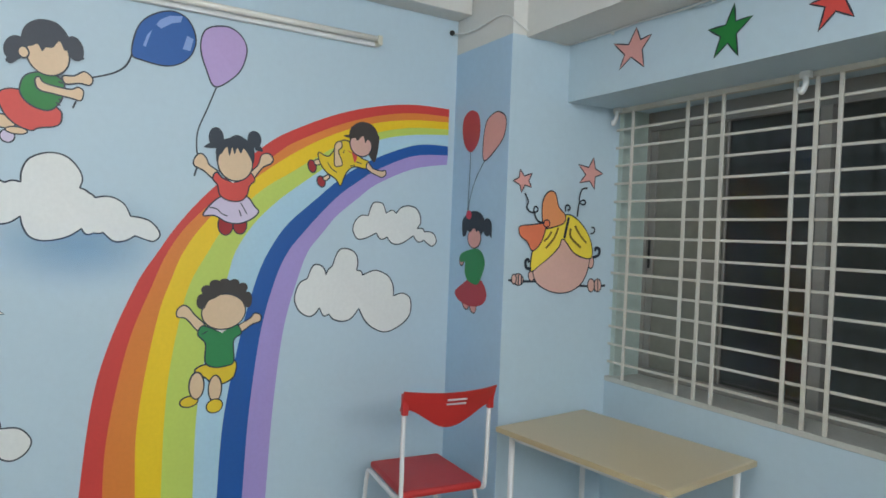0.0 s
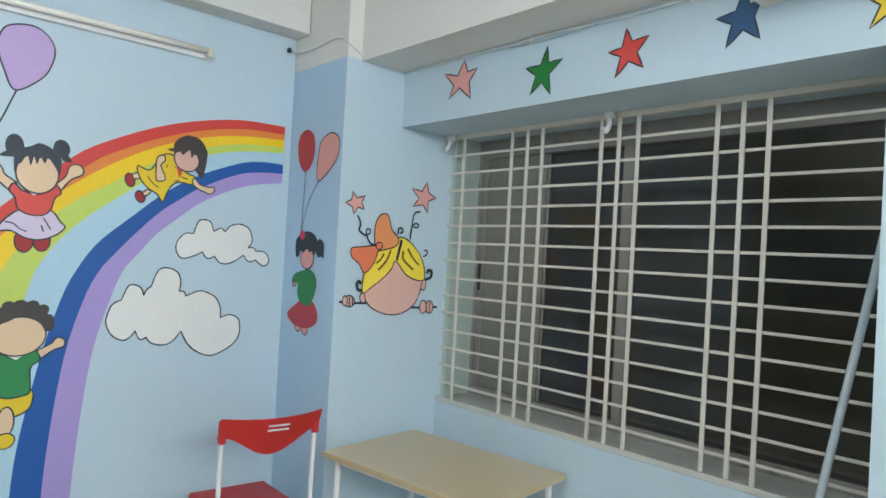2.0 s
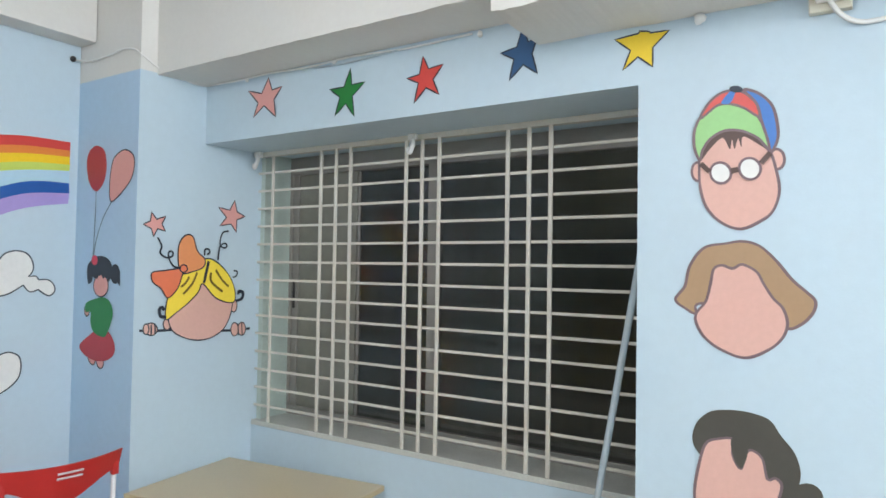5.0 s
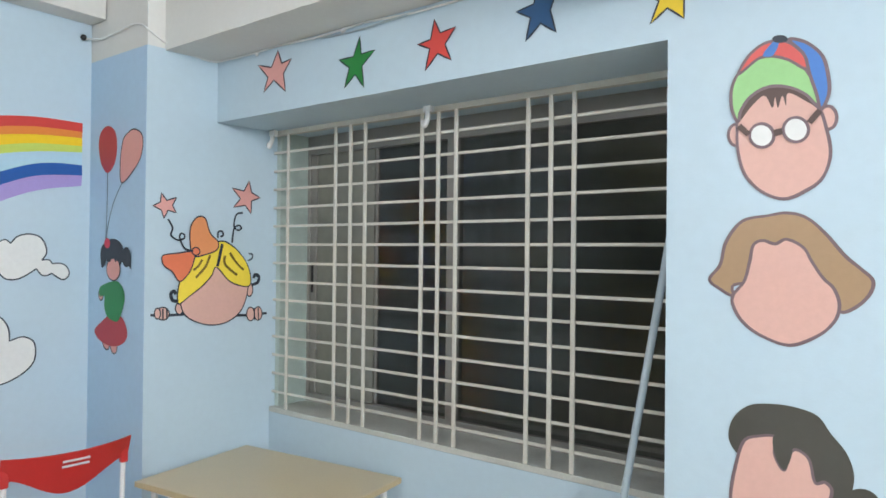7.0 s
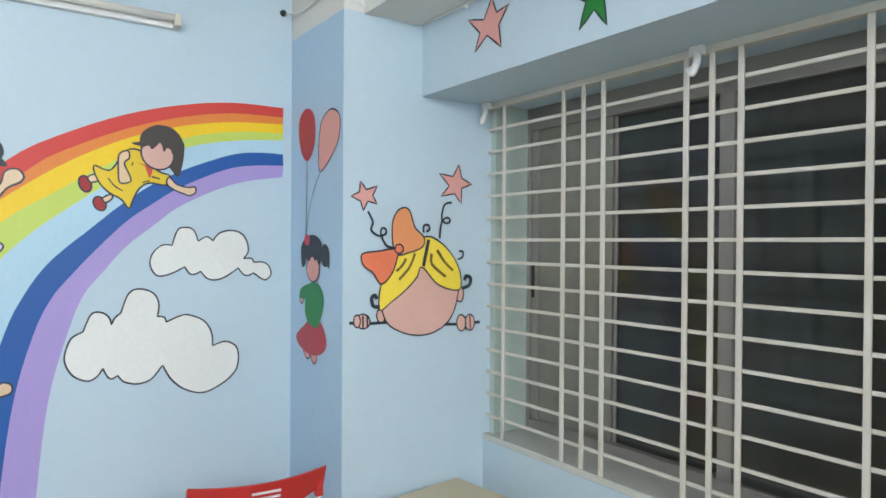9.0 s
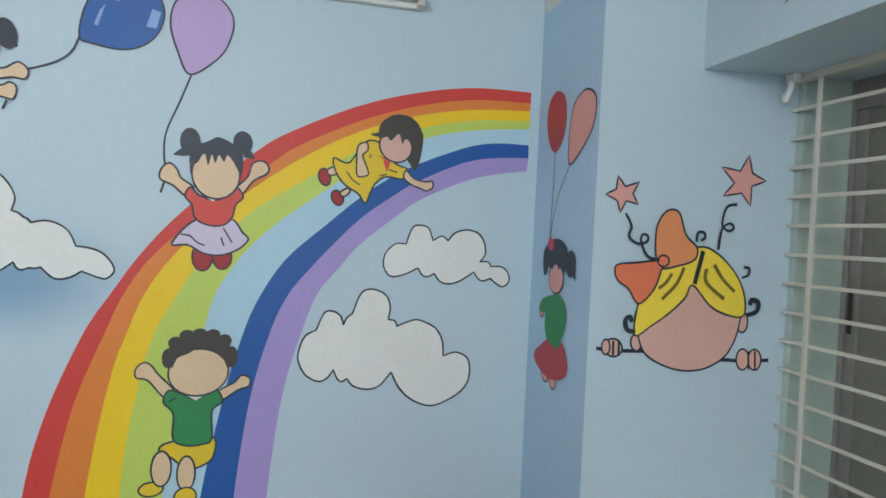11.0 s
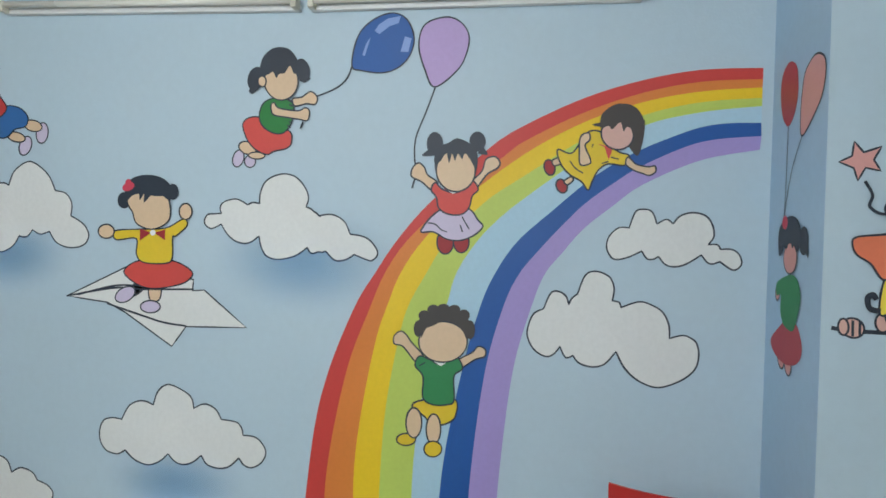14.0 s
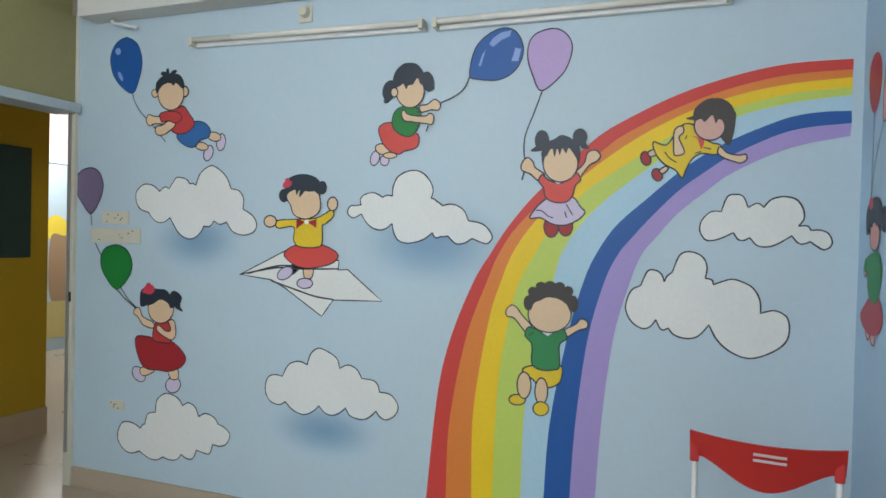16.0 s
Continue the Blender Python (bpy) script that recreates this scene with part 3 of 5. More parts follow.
class Painting:
    """A painted motif on a wall; its shapes are in centimetres from its middle, in painting order."""
    waiting = None

    def __init__(self, name, wall, u, v, wide, tall, label, category, group=""):
        if Painting.waiting:
            Painting.waiting.done()
        Painting.waiting = self
        self.wide, self.tall = wide, tall
        self.name, self.wall, self.label, self.category, self.group = name, wall, label, category, group
        self.bm, self.mats, self.step, self.pen, self.edge, self.layers, self.clouds = None, [], 0, 0.6, "ink", [], []
        self.part("")
        origin, self.along, self.out = PLANES[wall]
        self.middle = origin + self.along * u + UP * v

    def part(self, name):
        """Starts a part of its own."""
        self.bm, self.mats = bmesh.new(), []
        self.layers.append((name, self.bm, self.mats))

    def coat(self, colour):
        if PAINT[colour] not in self.mats:
            self.mats.append(PAINT[colour])
        self.step += 1
        return self.mats.index(PAINT[colour]), self.out * (0.0012 + 0.00022 * self.step)

    def place(self, pts, lift):
        return [self.bm.verts.new(self.along * (x * self.wide / 100) + UP * (z * self.tall / 100) + lift) for x, z in pts]

    def fill(self, colour, pts):
        mat, lift = self.coat(colour)
        verts = self.place(pts, lift)
        for tri in geometry.tessellate_polygon([[Vector((x, z, 0)) for x, z in pts]]):
            f = self.bm.faces.new([verts[k] for k in tri])
            f.material_index = mat
            f.normal_update()
            if f.normal.dot(self.out) < 0:
                f.normal_flip()

    def ribbon(self, colour, width, pts, closed):
        mat, lift = self.coat(colour)
        q = [Vector(p) for p in pts]
        n, sides = len(q), ([], [])
        for i in range(n):
            d = (q[(i + 1) % n] - q[i - 1]) if closed else (q[min(i + 1, n - 1)] - q[max(i - 1, 0)])
            d = d.normalized() if d.length > 1e-6 else Vector((1, 0))
            wob = 1 + 0.28 * noise.noise(Vector((q[i].x * 0.11, q[i].y * 0.11, self.middle.x + self.middle.y)))
            side = Vector((-d.y, d.x)) * width / 2 * wob
            sides[0].append(q[i] + side)
            sides[1].append(q[i] - side)
        a, b = (self.place(s, lift) for s in sides)
        for i in range(n if closed else n - 1):
            j = (i + 1) % n
            f = self.bm.faces.new((a[i], a[j], b[j], b[i]))
            f.material_index = mat
            f.normal_update()
            if f.normal.dot(self.out) < 0:
                f.normal_flip()

    def shape(self, colour, pts, line):
        self.fill(colour, pts)
        if line:
            self.ribbon(self.edge, self.pen, pts, True)

    def blob(self, colour, *pts, line=True):
        self.shape(colour, smooth_path(pts, 6, True), line)

    def poly(self, colour, *pts, line=True):
        dense = [tuple((1 - k / 3) * c + k / 3 * d for c, d in zip(a, b)) for a, b in zip(pts, pts[1:] + pts[:1]) for k in range(3)]
        self.shape(colour, dense, line)

    def ring(self, cx, cz, rx, rz, turn, grow=0.0, n=30):
        c, s = math.cos(radians(turn)), math.sin(radians(turn))
        return [(cx + (rx + grow) * math.cos(a) * c - (rz + grow) * math.sin(a) * s, cz + (rx + grow) * math.cos(a) * s + (rz + grow) * math.sin(a) * c) for a in (2 * math.pi * k / n for k in range(n))]

    def oval(self, colour, cx, cz, rx, rz, turn, line=True):
        self.shape(colour, self.ring(cx, cz, rx, rz, turn), line)

    def stroke(self, colour, width, *pts):
        self.ribbon(colour, width * 1.5, smooth_path(pts, 6), False)

    def cloud(self, *lobes):
        """A white cloud whose outline runs from cusp to cusp, each scallop a curve of its own."""
        line = [p for lobe in lobes for p in smooth_path(lobe, 5)[:-1]]
        self.part("fill")
        self.fill("paper", line)
        self.part("outline")
        self.ribbon("ink", 0.62, line, True)

    def spray(self, u, v, wide, tall):
        """Soft airbrushed blue under a cloud, in centimetres."""
        self.clouds.append((u / 100, v / 100, wide / 100, tall / 100))

    def done(self):
        layers = [l for l in self.layers if len(l[1].faces)]
        split = len(layers) > 1 or self.clouds
        top = new(self.name) if split else None
        for name, bm, mats in layers:
            ob = finish(name if split else self.name, bm, mats, top)
            top = top or ob
        for u, v, wide, tall in self.clouds:
            me = bpy.data.meshes.new("blue_shading")
            bm = bmesh.new()
            layer = bm.loops.layers.uv.new("spray")
            corner = [(-1, -1), (1, -1), (1, 1), (-1, 1)]
            f = bm.faces.new([bm.verts.new((0.0007, u + a * wide, v + b * tall)) for a, b in corner])
            for loop, c in zip(f.loops, corner):
                loop[layer].uv = c
            bm.to_mesh(me)
            bm.free()
            me.materials.append(soft)
            shade = tagged(new("blue_shading", me), "soft airbrushed blue shading")
            shade.parent = top
        top.location = self.middle
        tagged(top, self.label, self.category, self.group)
        Painting.waiting = None


# the rainbow: concentric bands that rise from the floor and end before the pier
rainbow = tagged(new("painted_rainbow"), "large painted rainbow of seven bands rising across the blue wall", "rainbow")
rainbow.location = (0.0009, 3.560, 0.116)
EDGE_A = [(1.837, 0.279), (1.882, 0.779), (1.941, 1.055), (2.047, 1.328), (2.126, 1.462), (2.211, 1.594), (2.338, 1.745), (2.57, 1.964), (2.7, 2.05), (2.926, 2.156), (3.142, 2.222), (3.345, 2.257), (3.562, 2.261)]
EDGE_B = [(1.937, 0.294), (1.945, 0.651), (2.017, 1.06), (2.112, 1.331), (2.166, 1.463), (2.253, 1.595), (2.427, 1.767), (2.613, 1.919), (2.702, 1.989), (2.927, 2.101), (3.142, 2.174), (3.347, 2.213), (3.562, 2.22)]
EDGE_C = [(2.064, 0.316), (2.06, 0.665), (2.089, 0.934), (2.138, 1.201), (2.18, 1.334), (2.23, 1.465), (2.317, 1.597), (2.465, 1.754), (2.702, 1.938), (2.928, 2.064), (3.143, 2.139), (3.348, 2.177), (3.561, 2.19)]
EDGE_D = [(2.165, 0.332), (2.17, 0.679), (2.187, 0.942), (2.231, 1.207), (2.267, 1.339), (2.335, 1.468), (2.413, 1.598), (2.559, 1.754), (2.704, 1.854), (2.931, 2.0), (3.145, 2.09), (3.348, 2.137), (3.562, 2.152)]
EDGE_E = [(2.298, 0.352), (2.306, 0.746), (2.35, 1.086), (2.42, 1.345), (2.455, 1.473), (2.533, 1.6), (2.614, 1.688), (2.705, 1.766), (2.933, 1.933), (3.143, 2.049), (3.349, 2.1), (3.561, 2.122)]
EDGE_F = [(2.403, 0.342), (2.423, 0.708), (2.49, 1.097), (2.555, 1.351), (2.608, 1.478), (2.689, 1.603), (2.824, 1.729), (2.936, 1.829), (3.043, 1.907), (3.145, 1.963), (3.249, 2.008), (3.351, 2.045), (3.449, 2.06), (3.561, 2.061)]
EDGE_G = [(2.519, 0.36), (2.537, 0.722), (2.581, 1.103), (2.645, 1.355), (2.701, 1.48), (2.758, 1.554), (2.825, 1.633), (2.938, 1.752), (3.045, 1.834), (3.147, 1.901), (3.352, 1.99), (3.563, 2.013)]
EDGE_H = [(2.63, 0.375), (2.649, 0.735), (2.689, 1.111), (2.753, 1.359), (2.799, 1.483), (2.859, 1.561), (2.939, 1.659), (3.047, 1.75), (3.149, 1.829), (3.355, 1.923), (3.559, 1.963)]
EDGES = (EDGE_A, EDGE_B, EDGE_C, EDGE_D, EDGE_E, EDGE_F, EDGE_G, EDGE_H)


def band_edge(knots):
    """A band's edge, carried straight down to the skirting and cut off before the pier."""
    pts = smooth_path([(knots[0][0] - 0.012, 0.116)] + knots, 8)
    return [(min(y, 3.563), z) for y, z in pts]


for k, (colour, tone) in enumerate(zip(("rb_red", "rb_orange", "rb_yellow", "rb_lime", "rb_sky", "rb_blue", "rb_violet"), ("red", "orange", "yellow", "lime green", "pale sky blue", "deep blue", "violet"))):
    outer, inner = band_edge(EDGES[k]), band_edge(EDGES[k + 1])

    def even(pts, n=60):
        d = np.r_[0, np.cumsum(np.hypot(*np.diff(np.array(pts), axis=0).T))]
        s = np.linspace(0, d[-1], n)
        return list(zip(np.interp(s, d, [p[0] for p in pts]), np.interp(s, d, [p[1] for p in pts])))

    bm = bmesh.new()
    a = [bm.verts.new((0.0001 * k, y - 3.560, z - 0.116)) for y, z in even(outer)]
    b = [bm.verts.new((0.0001 * k, y - 3.560, z - 0.116)) for y, z in even(inner)]
    for i in range(59):
        f = bm.faces.new((a[i], a[i + 1], b[i + 1], b[i]))
        f.normal_update()
        if f.normal.x < 0:
            f.normal_flip()
    finish(tone.replace(" ", "_") + "_band", bm, PAINT[colour], rainbow, tone + " band")


p = Painting("painted_balloon", "A", -0.074, 2.482, 1.02, 1.02, "blue painted balloon with a thin string on the sky blue wall", "balloon", "painted balloons")
p.part("balloon")
p.blob("blue", (0, 15.6), (7.8, 11.2), (11.4, 1.5), (9.4, -8.5), (5, -16.2), (-3.7, -11.6), (-9.9, -4.1), (-11.6, 5.6), (-7.4, 13), line=False)
p.stroke("deepblue", 0.35, (0, 15.6), (7.8, 11.2), (11.4, 1.5), (9.4, -8.5), (5, -16.2), (-3.7, -11.6), (-9.9, -4.1), (-11.6, 5.6), (-7.4, 13), (0, 15.6))
p.oval("bluelight", -6.2, 8.1, 2.1, 1.9, -23, line=False)
p.oval("bluelight", -4.1, -6.1, 3.1, 1.1, -58, line=False)
p.part("string")
p.stroke("ink", 0.35, (5, -16.2), (6.6, -21), (10.7, -26.6), (15.5, -30.9), (21.5, -36.4), (29, -44.2))

p = Painting("painted_figure", "A", 0.323, 2.205, 1.02, 1.01, "painted cartoon child shape in red shirt and blue shorts, flying", "painting", "painted children")
p.oval("lilac", 19, -23.9, 4.3, 2.9, 68)
p.oval("lilac", 27.1, -18.3, 4.5, 2.9, 84)
p.oval("skin", 14.5, -20.1, 4.5, 2.1, -12)
p.oval("skin", 22.7, -15.2, 4.4, 2.4, -12)
p.blob("shortsblue", (9.5, -6.5), (15.9, -7.4), (20, -11.2), (19, -15.4), (13.7, -16.8), (10.7, -19.7), (7, -20.6), (0.8, -17.9), (-2.3, -13.8), (2.3, -12.1), (7.7, -9.8))
p.blob("red", (-8.5, -0.6), (-2.3, 1.3), (1.9, 2.1), (5.7, -1.8), (9.5, -7.2), (6.9, -11), (2, -13), (-3, -12.6), (-6.2, -10))
p.blob("skin", (-22, -1.6), (-17.6, -2.7), (-9.3, -3.3), (-9.3, -7.1), (-17.6, -6.8), (-21.2, -7.9), (-23.6, -5))
p.blob("skin", (-16.4, -8.4), (-12.4, -7.9), (-7, -5.3), (-3.1, -7.6), (-7.7, -11.5), (-13.2, -13.5), (-16.8, -11.8))
p.blob("red", (-14, -1.6), (-7.8, -0.3), (-0.8, -1.5), (0.8, -4.7), (-3.1, -7), (-7.7, -5.6), (-12.4, -6))
p.oval("skin", -17.6, 10.1, 2.4, 2.2, -18)
p.oval("skin", 3, 10, 2.8, 2.3, -83)
p.oval("skin", -6.6, 9.3, 9.2, 8.7, -53)
p.oval("ink", -11.8, 20.7, 2, 1.2, -6, line=False)
p.oval("ink", -9, 21.5, 1.9, 1.2, -87, line=False)
p.oval("ink", -4.7, 21.2, 2.2, 1, 10, line=False)
p.blob("ink", (-16.4, 9.8), (-16.9, 15.4), (-13.7, 18.7), (-7.9, 20.5), (-0.9, 19.4), (2.2, 15.3), (2.2, 11.3), (-0.9, 13.3), (-3.2, 14.9), (-5.1, 13.5), (-6.7, 15.1), (-11, 14.8), (-13.7, 12.7), line=False)

p = Painting("painted_cloud", "A", 0.430, 1.688, 1, 1, "white painted cloud with dark outline on the sky blue wall", "cloud", "painted clouds")
p.spray(2, -20, 34, 19)
p.cloud([(-31.9, -5.2), (-38.2, -3.3), (-41.2, 0.9), (-41.3, 6.4), (-37.2, 10.2), (-32.7, 10.9), (-28.2, 9.5), (-24.5, 6.7)],
        [(-24.5, 6.7), (-20.9, 9.2), (-17.7, 8.2)],
        [(-17.7, 8.2), (-13.4, 13.9), (-9.9, 14.5), (-5.6, 13.2), (-3.6, 11.0)],
        [(-3.6, 11.0), (-1.2, 11.0), (0.7, 10.1)],
        [(0.7, 10.1), (3.3, 16.2), (8.9, 20.2), (13.4, 20.1), (20.3, 15.1), (24.1, 8.1)],
        [(24.1, 8.1), (29.3, 6.9), (32.3, 2.7), (32.0, -2.8)],
        [(32.0, -2.8), (38.3, -6.3), (40.9, -11.1), (38.5, -15.3), (32.0, -16.7), (25.4, -14.7), (21.6, -9.9)],
        [(21.6, -9.9), (17.1, -11.2), (13.3, -9.4)],
        [(13.3, -9.4), (10.4, -12.5), (6.6, -12.3)],
        [(6.6, -12.3), (3.2, -17.0), (-2.9, -19.6), (-10.4, -16.6), (-16.9, -7.9)],
        [(-16.9, -7.9), (-20.9, -10.5), (-25.7, -10.6), (-29.8, -8.1), (-31.9, -5.2)])

p = Painting("painted_balloon", "A", -0.344, 1.759, 1.03, 1.01, "muted purple painted balloon with a short string", "balloon", "painted balloons")
p.part("balloon")
p.blob("mauve", (0.4, 13.5), (7.3, 11.1), (10.8, 3.2), (8.2, -5.6), (1.7, -13.2), (-6.1, -5.7), (-11, 2), (-7.9, 10.6))
p.part("string")
p.stroke("ink", 0.4, (1.7, -12.6), (2.6, -20.1))

p = Painting("painted_balloon", "A", -0.121, 1.319, 1.02, 1, "green painted balloon with dark outline", "balloon", "painted balloons")
p.part("balloon")
p.blob("green", (-1.2, 12.7), (7.1, 10), (11.3, 2.7), (9.2, -5.5), (0.5, -13), (-7.6, -6.9), (-11.9, 1.2), (-10.1, 9.5))
p.part("string")
p.stroke("ink", 0.5, (-16.2, 13.3), (-11.9, 6.5))
p.part("string")
p.stroke("ink", 0.5, (0.5, -13), (7.2, -18.6), (14.6, -23))
p.part("string")
p.stroke("ink", 0.4, (3.4, -11.9), (9.2, -18.5), (15.4, -23))

p = Painting("painted_figure", "A", 0.208, 0.923, 1.01, 1, "painted cartoon child shape in a wide red dress", "painting", "painted children")
p.oval("lilac", -14.9, -21.2, 5.2, 3.8, -32)
p.oval("lilac", 9.6, -25, 5.3, 4.3, 25)
p.blob("skin", (-12.8, -17.1), (-6.7, -16.6), (-3.9, -18.6), (-10.8, -21.8), (-14, -19.8))
p.blob("skin", (6, -17), (12.3, -15.5), (13.1, -20.5), (10, -22.1), (7.6, -21))
p.blob("darkred", (-17.4, -0.3), (-9.2, 0.9), (0, -0.6), (7.9, -0.7), (14.6, -4.6), (18.1, -9.7), (14.6, -14.7), (6, -17.7), (-0.7, -17.6), (-10.8, -16.9), (-16.1, -9.3))
p.blob("skin", (-18.2, 16.2), (-15, 16.7), (-12.5, 12), (-5.2, 9.2), (-4, 5.8), (-12.1, 7.2), (-16.2, 11.8), (-19.1, 13.2))
p.blob("red", (-3.6, 8.4), (2, 10.3), (6.7, 9.4), (7.9, -0.7), (2, -1.7), (-4.8, -0.3))
p.blob("skin", (5.9, 10.6), (9.8, 10.9), (11.1, 4), (8.7, 0.3), (4, 1.3), (-2, 4.7), (-1.2, 7.9), (4.4, 4.8), (7.5, 6))
p.oval("skin", 0.4, 17.6, 9.2, 8.5, 24)
p.blob("ink", (-14.1, 18), (-14.2, 26.4), (-9.3, 28.9), (-2.1, 28.3), (3.9, 27.9), (7.8, 23.7), (10.2, 19.4), (7.1, 18), (5.1, 20.7), (-0.1, 22.3), (-5.2, 19.5), (-9.3, 18.6), line=False)
p.blob("ink", (5.9, 24.2), (8.2, 27.5), (11.7, 27.3), (14.8, 24.1), (13.7, 19.9), (15.7, 16.6), (10.6, 18.2), (9, 22.2), line=False)
p.oval("pinkred", -8.1, 27.7, 4, 2.9, 5, line=False)
p.oval("pinkred", -8.5, 30.2, 1.6, 1.3, 7, line=False)
p.oval("pinkred", -11.3, 26.5, 1.6, 1.3, 7, line=False)

p = Painting("painted_cloud", "A", 0.318, 0.422, 1, 1, "small white painted cloud low on the wall", "cloud", "painted clouds")
p.cloud([(-24.8, -15.1), (-30.3, -17.1), (-35.8, -15.9), (-40.6, -10.9), (-40.7, -5.8), (-38.2, -0.8), (-34.0, 0.7), (-28.5, 0.1), (-24.3, -2.0)],
        [(-24.3, -2.0), (-22.7, 0.2), (-21.0, 0.7)],
        [(-21.0, 0.7), (-19.5, 6.3), (-16.3, 8.0), (-13.4, 8.4)],
        [(-13.4, 8.4), (-12.7, 15.1), (-8.4, 19.1), (-4.4, 19.9), (1.7, 18.4), (5.7, 14.3)],
        [(5.7, 14.3), (9.6, 16.3), (14.3, 14.3), (16.7, 9.3)],
        [(16.7, 9.3), (21.2, 11.7), (27.0, 10.2), (29.7, 6.8)],
        [(29.7, 6.8), (34.6, 5.2), (37.6, 1.7), (35.5, -3.2), (31.1, -5.1), (26.6, -4.7)],
        [(26.6, -4.7), (24.4, -10.0), (20.6, -10.2), (15.6, -9.3)],
        [(15.6, -9.3), (13.3, -14.1), (9.1, -14.9), (5.1, -13.0)],
        [(5.1, -13.0), (2.4, -16.2), (-2.7, -17.2), (-7.6, -16.3)],
        [(-7.6, -16.3), (-12.4, -18.6), (-18.2, -18.1), (-24.8, -15.1)])

p = Painting("painted_paper_plane", "A", 1.141, 1.286, 1.01, 1, "white painted paper plane with dark folds", "painting")
p.poly("paper", (-39.8, 2.4), (-6.9, 18.4), (19.5, 11.7), (18.9, 7.1), (24.3, 7.6), (43.5, -7.3), (16.5, -8.2), (10.2, -16.9), (-11.7, -3.5), (-20.3, 0.5))
p.stroke("ink", 0.55, (-39.8, 2.4), (-17, 6.9), (-3.4, 6.8), (19.5, 7.7))
p.stroke("ink", 0.5, (-34.4, 3.2), (-17, 7.8), (-3.4, 8.6), (17.9, 11.9))
p.stroke("ink", 0.55, (-20.3, 0), (-3.2, -4.6), (6.8, -7), (16.5, -7.9))

p = Painting("painted_figure", "A", 1.137, 1.577, 1.01, 1, "painted cartoon child shape in yellow top and red skirt, standing", "painting", "painted children")
p.blob("skin", (-7.1, -20), (-2.4, -21), (-6.4, -24.9), (-9.8, -25.1))
p.blob("skin", (-0.4, -21.5), (4.9, -21.3), (4.3, -26.5), (0.3, -27))
p.oval("lilac", -11.5, -24.9, 5, 3, 28)
p.oval("lilac", 0.4, -29.6, 4.6, 2.6, 3)
p.blob("redorange", (-12.3, -14.9), (-4.9, -10), (10, -9.6), (19.1, -14), (16.6, -18.3), (8.5, -20.9), (0.3, -21.8), (-6.5, -20))
p.blob("yellow", (-16.9, 2.3), (-5.7, 3.3), (6.6, 4.1), (14.6, 8.1), (16.3, 5.3), (11.5, 1), (9.9, 0.1), (10, -8.5), (6.7, -10.9), (-3.2, -10.8), (-6.6, -7.4), (-7, -0.7), (-16.2, -1.5))
p.oval("skin", -21, 2, 3.8, 3, 1)
p.oval("skin", 15.6, 11.3, 3.4, 2.9, -88)
p.oval("ink", -12.9, 15.5, 3.5, 3.1, -87, line=False)
p.oval("ink", 9.6, 19.5, 3.4, 2.6, -88, line=False)
p.oval("ink", -1.9, 20.2, 10.9, 6.4, -1, line=False)
p.blob("skin", (-11.2, 15.8), (-6.9, 18.7), (1.5, 17.8), (7.1, 17.3), (8.8, 10.1), (6.5, 5.8), (0, 3.4), (-6.7, 5.7), (-8.8, 10.6), (-10.5, 12.9))
p.blob("ink", (-10.9, 17.3), (-9.6, 23.1), (-2, 26.2), (6.3, 23), (8.7, 15.8), (4.8, 17.8), (0.8, 18.7), (-3.5, 14.7), (-3.5, 18.4), (-5.5, 15.8), (-6.2, 18.4), line=False)
p.oval("pinkred", -11, 21.4, 2.9, 1.8, 21, line=False)
p.oval("pinkred", -11, 23.1, 1.5, 1.4, -83, line=False)
p.poly("darkred", (-5, 3.6), (0, 2), (-5, -1.6), line=False)
p.poly("darkred", (6.6, 3.5), (1.6, 2), (6.6, -1.1), line=False)
p.oval("paper", 1, 2, 1.3, 1.2, 1, line=False)

p = Painting("painted_cloud", "A", 1.777, 1.669, 1, 1, "white painted cloud with dark outline and a small puff", "cloud", "painted clouds")
p.spray(4.7, -16.2, 44, 24)
p.cloud([(-32.1, -2.8), (-33.9, -3.8), (-36.7, -4.8), (-39.3, -3.2), (-39.7, -1.1), (-38.2, 1.1), (-35.3, 1.4), (-32.2, 1.7)],
        [(-32.2, 1.7), (-32.8, 4.1), (-31.1, 6.5), (-26.5, 7.8), (-23.5, 7.1), (-20.6, 5.5)],
        [(-20.6, 5.5), (-18.1, 6.5), (-15.3, 6.1)],
        [(-15.3, 6.1), (-15.0, 10.8), (-12.4, 15.7), (-6.2, 18.4), (-0.2, 17.5), (4.1, 13.4), (5.9, 9.0), (5.0, 5.1)],
        [(5.0, 5.1), (7.0, 4.4), (8.3, 3.3)],
        [(8.3, 3.3), (9.7, 2.6), (10.7, 1.5)],
        [(10.7, 1.5), (14.4, 2.3), (18.0, 1.7), (21.7, -0.8), (24.0, -5.5)],
        [(24.0, -5.5), (28.5, -6.1), (32.1, -7.6), (35.0, -10.9), (35.6, -13.6), (33.5, -15.8), (31.1, -15.6), (25.9, -13.7)],
        [(25.9, -13.7), (22.8, -15.7), (19.2, -16.5), (16.8, -15.6), (13.8, -12.7)],
        [(13.8, -12.7), (12.4, -13.2), (10.4, -13.1)],
        [(10.4, -13.1), (8.5, -13.8), (7.0, -13.2), (6.0, -11.4)],
        [(6.0, -11.4), (2.1, -14.3), (-2.2, -16.0), (-7.7, -16.7), (-12.0, -15.2), (-14.3, -11.3), (-15.2, -7.3)],
        [(-15.2, -7.3), (-18.4, -9.8), (-21.9, -10.6), (-26.0, -9.5), (-29.4, -6.8), (-32.1, -2.8)])

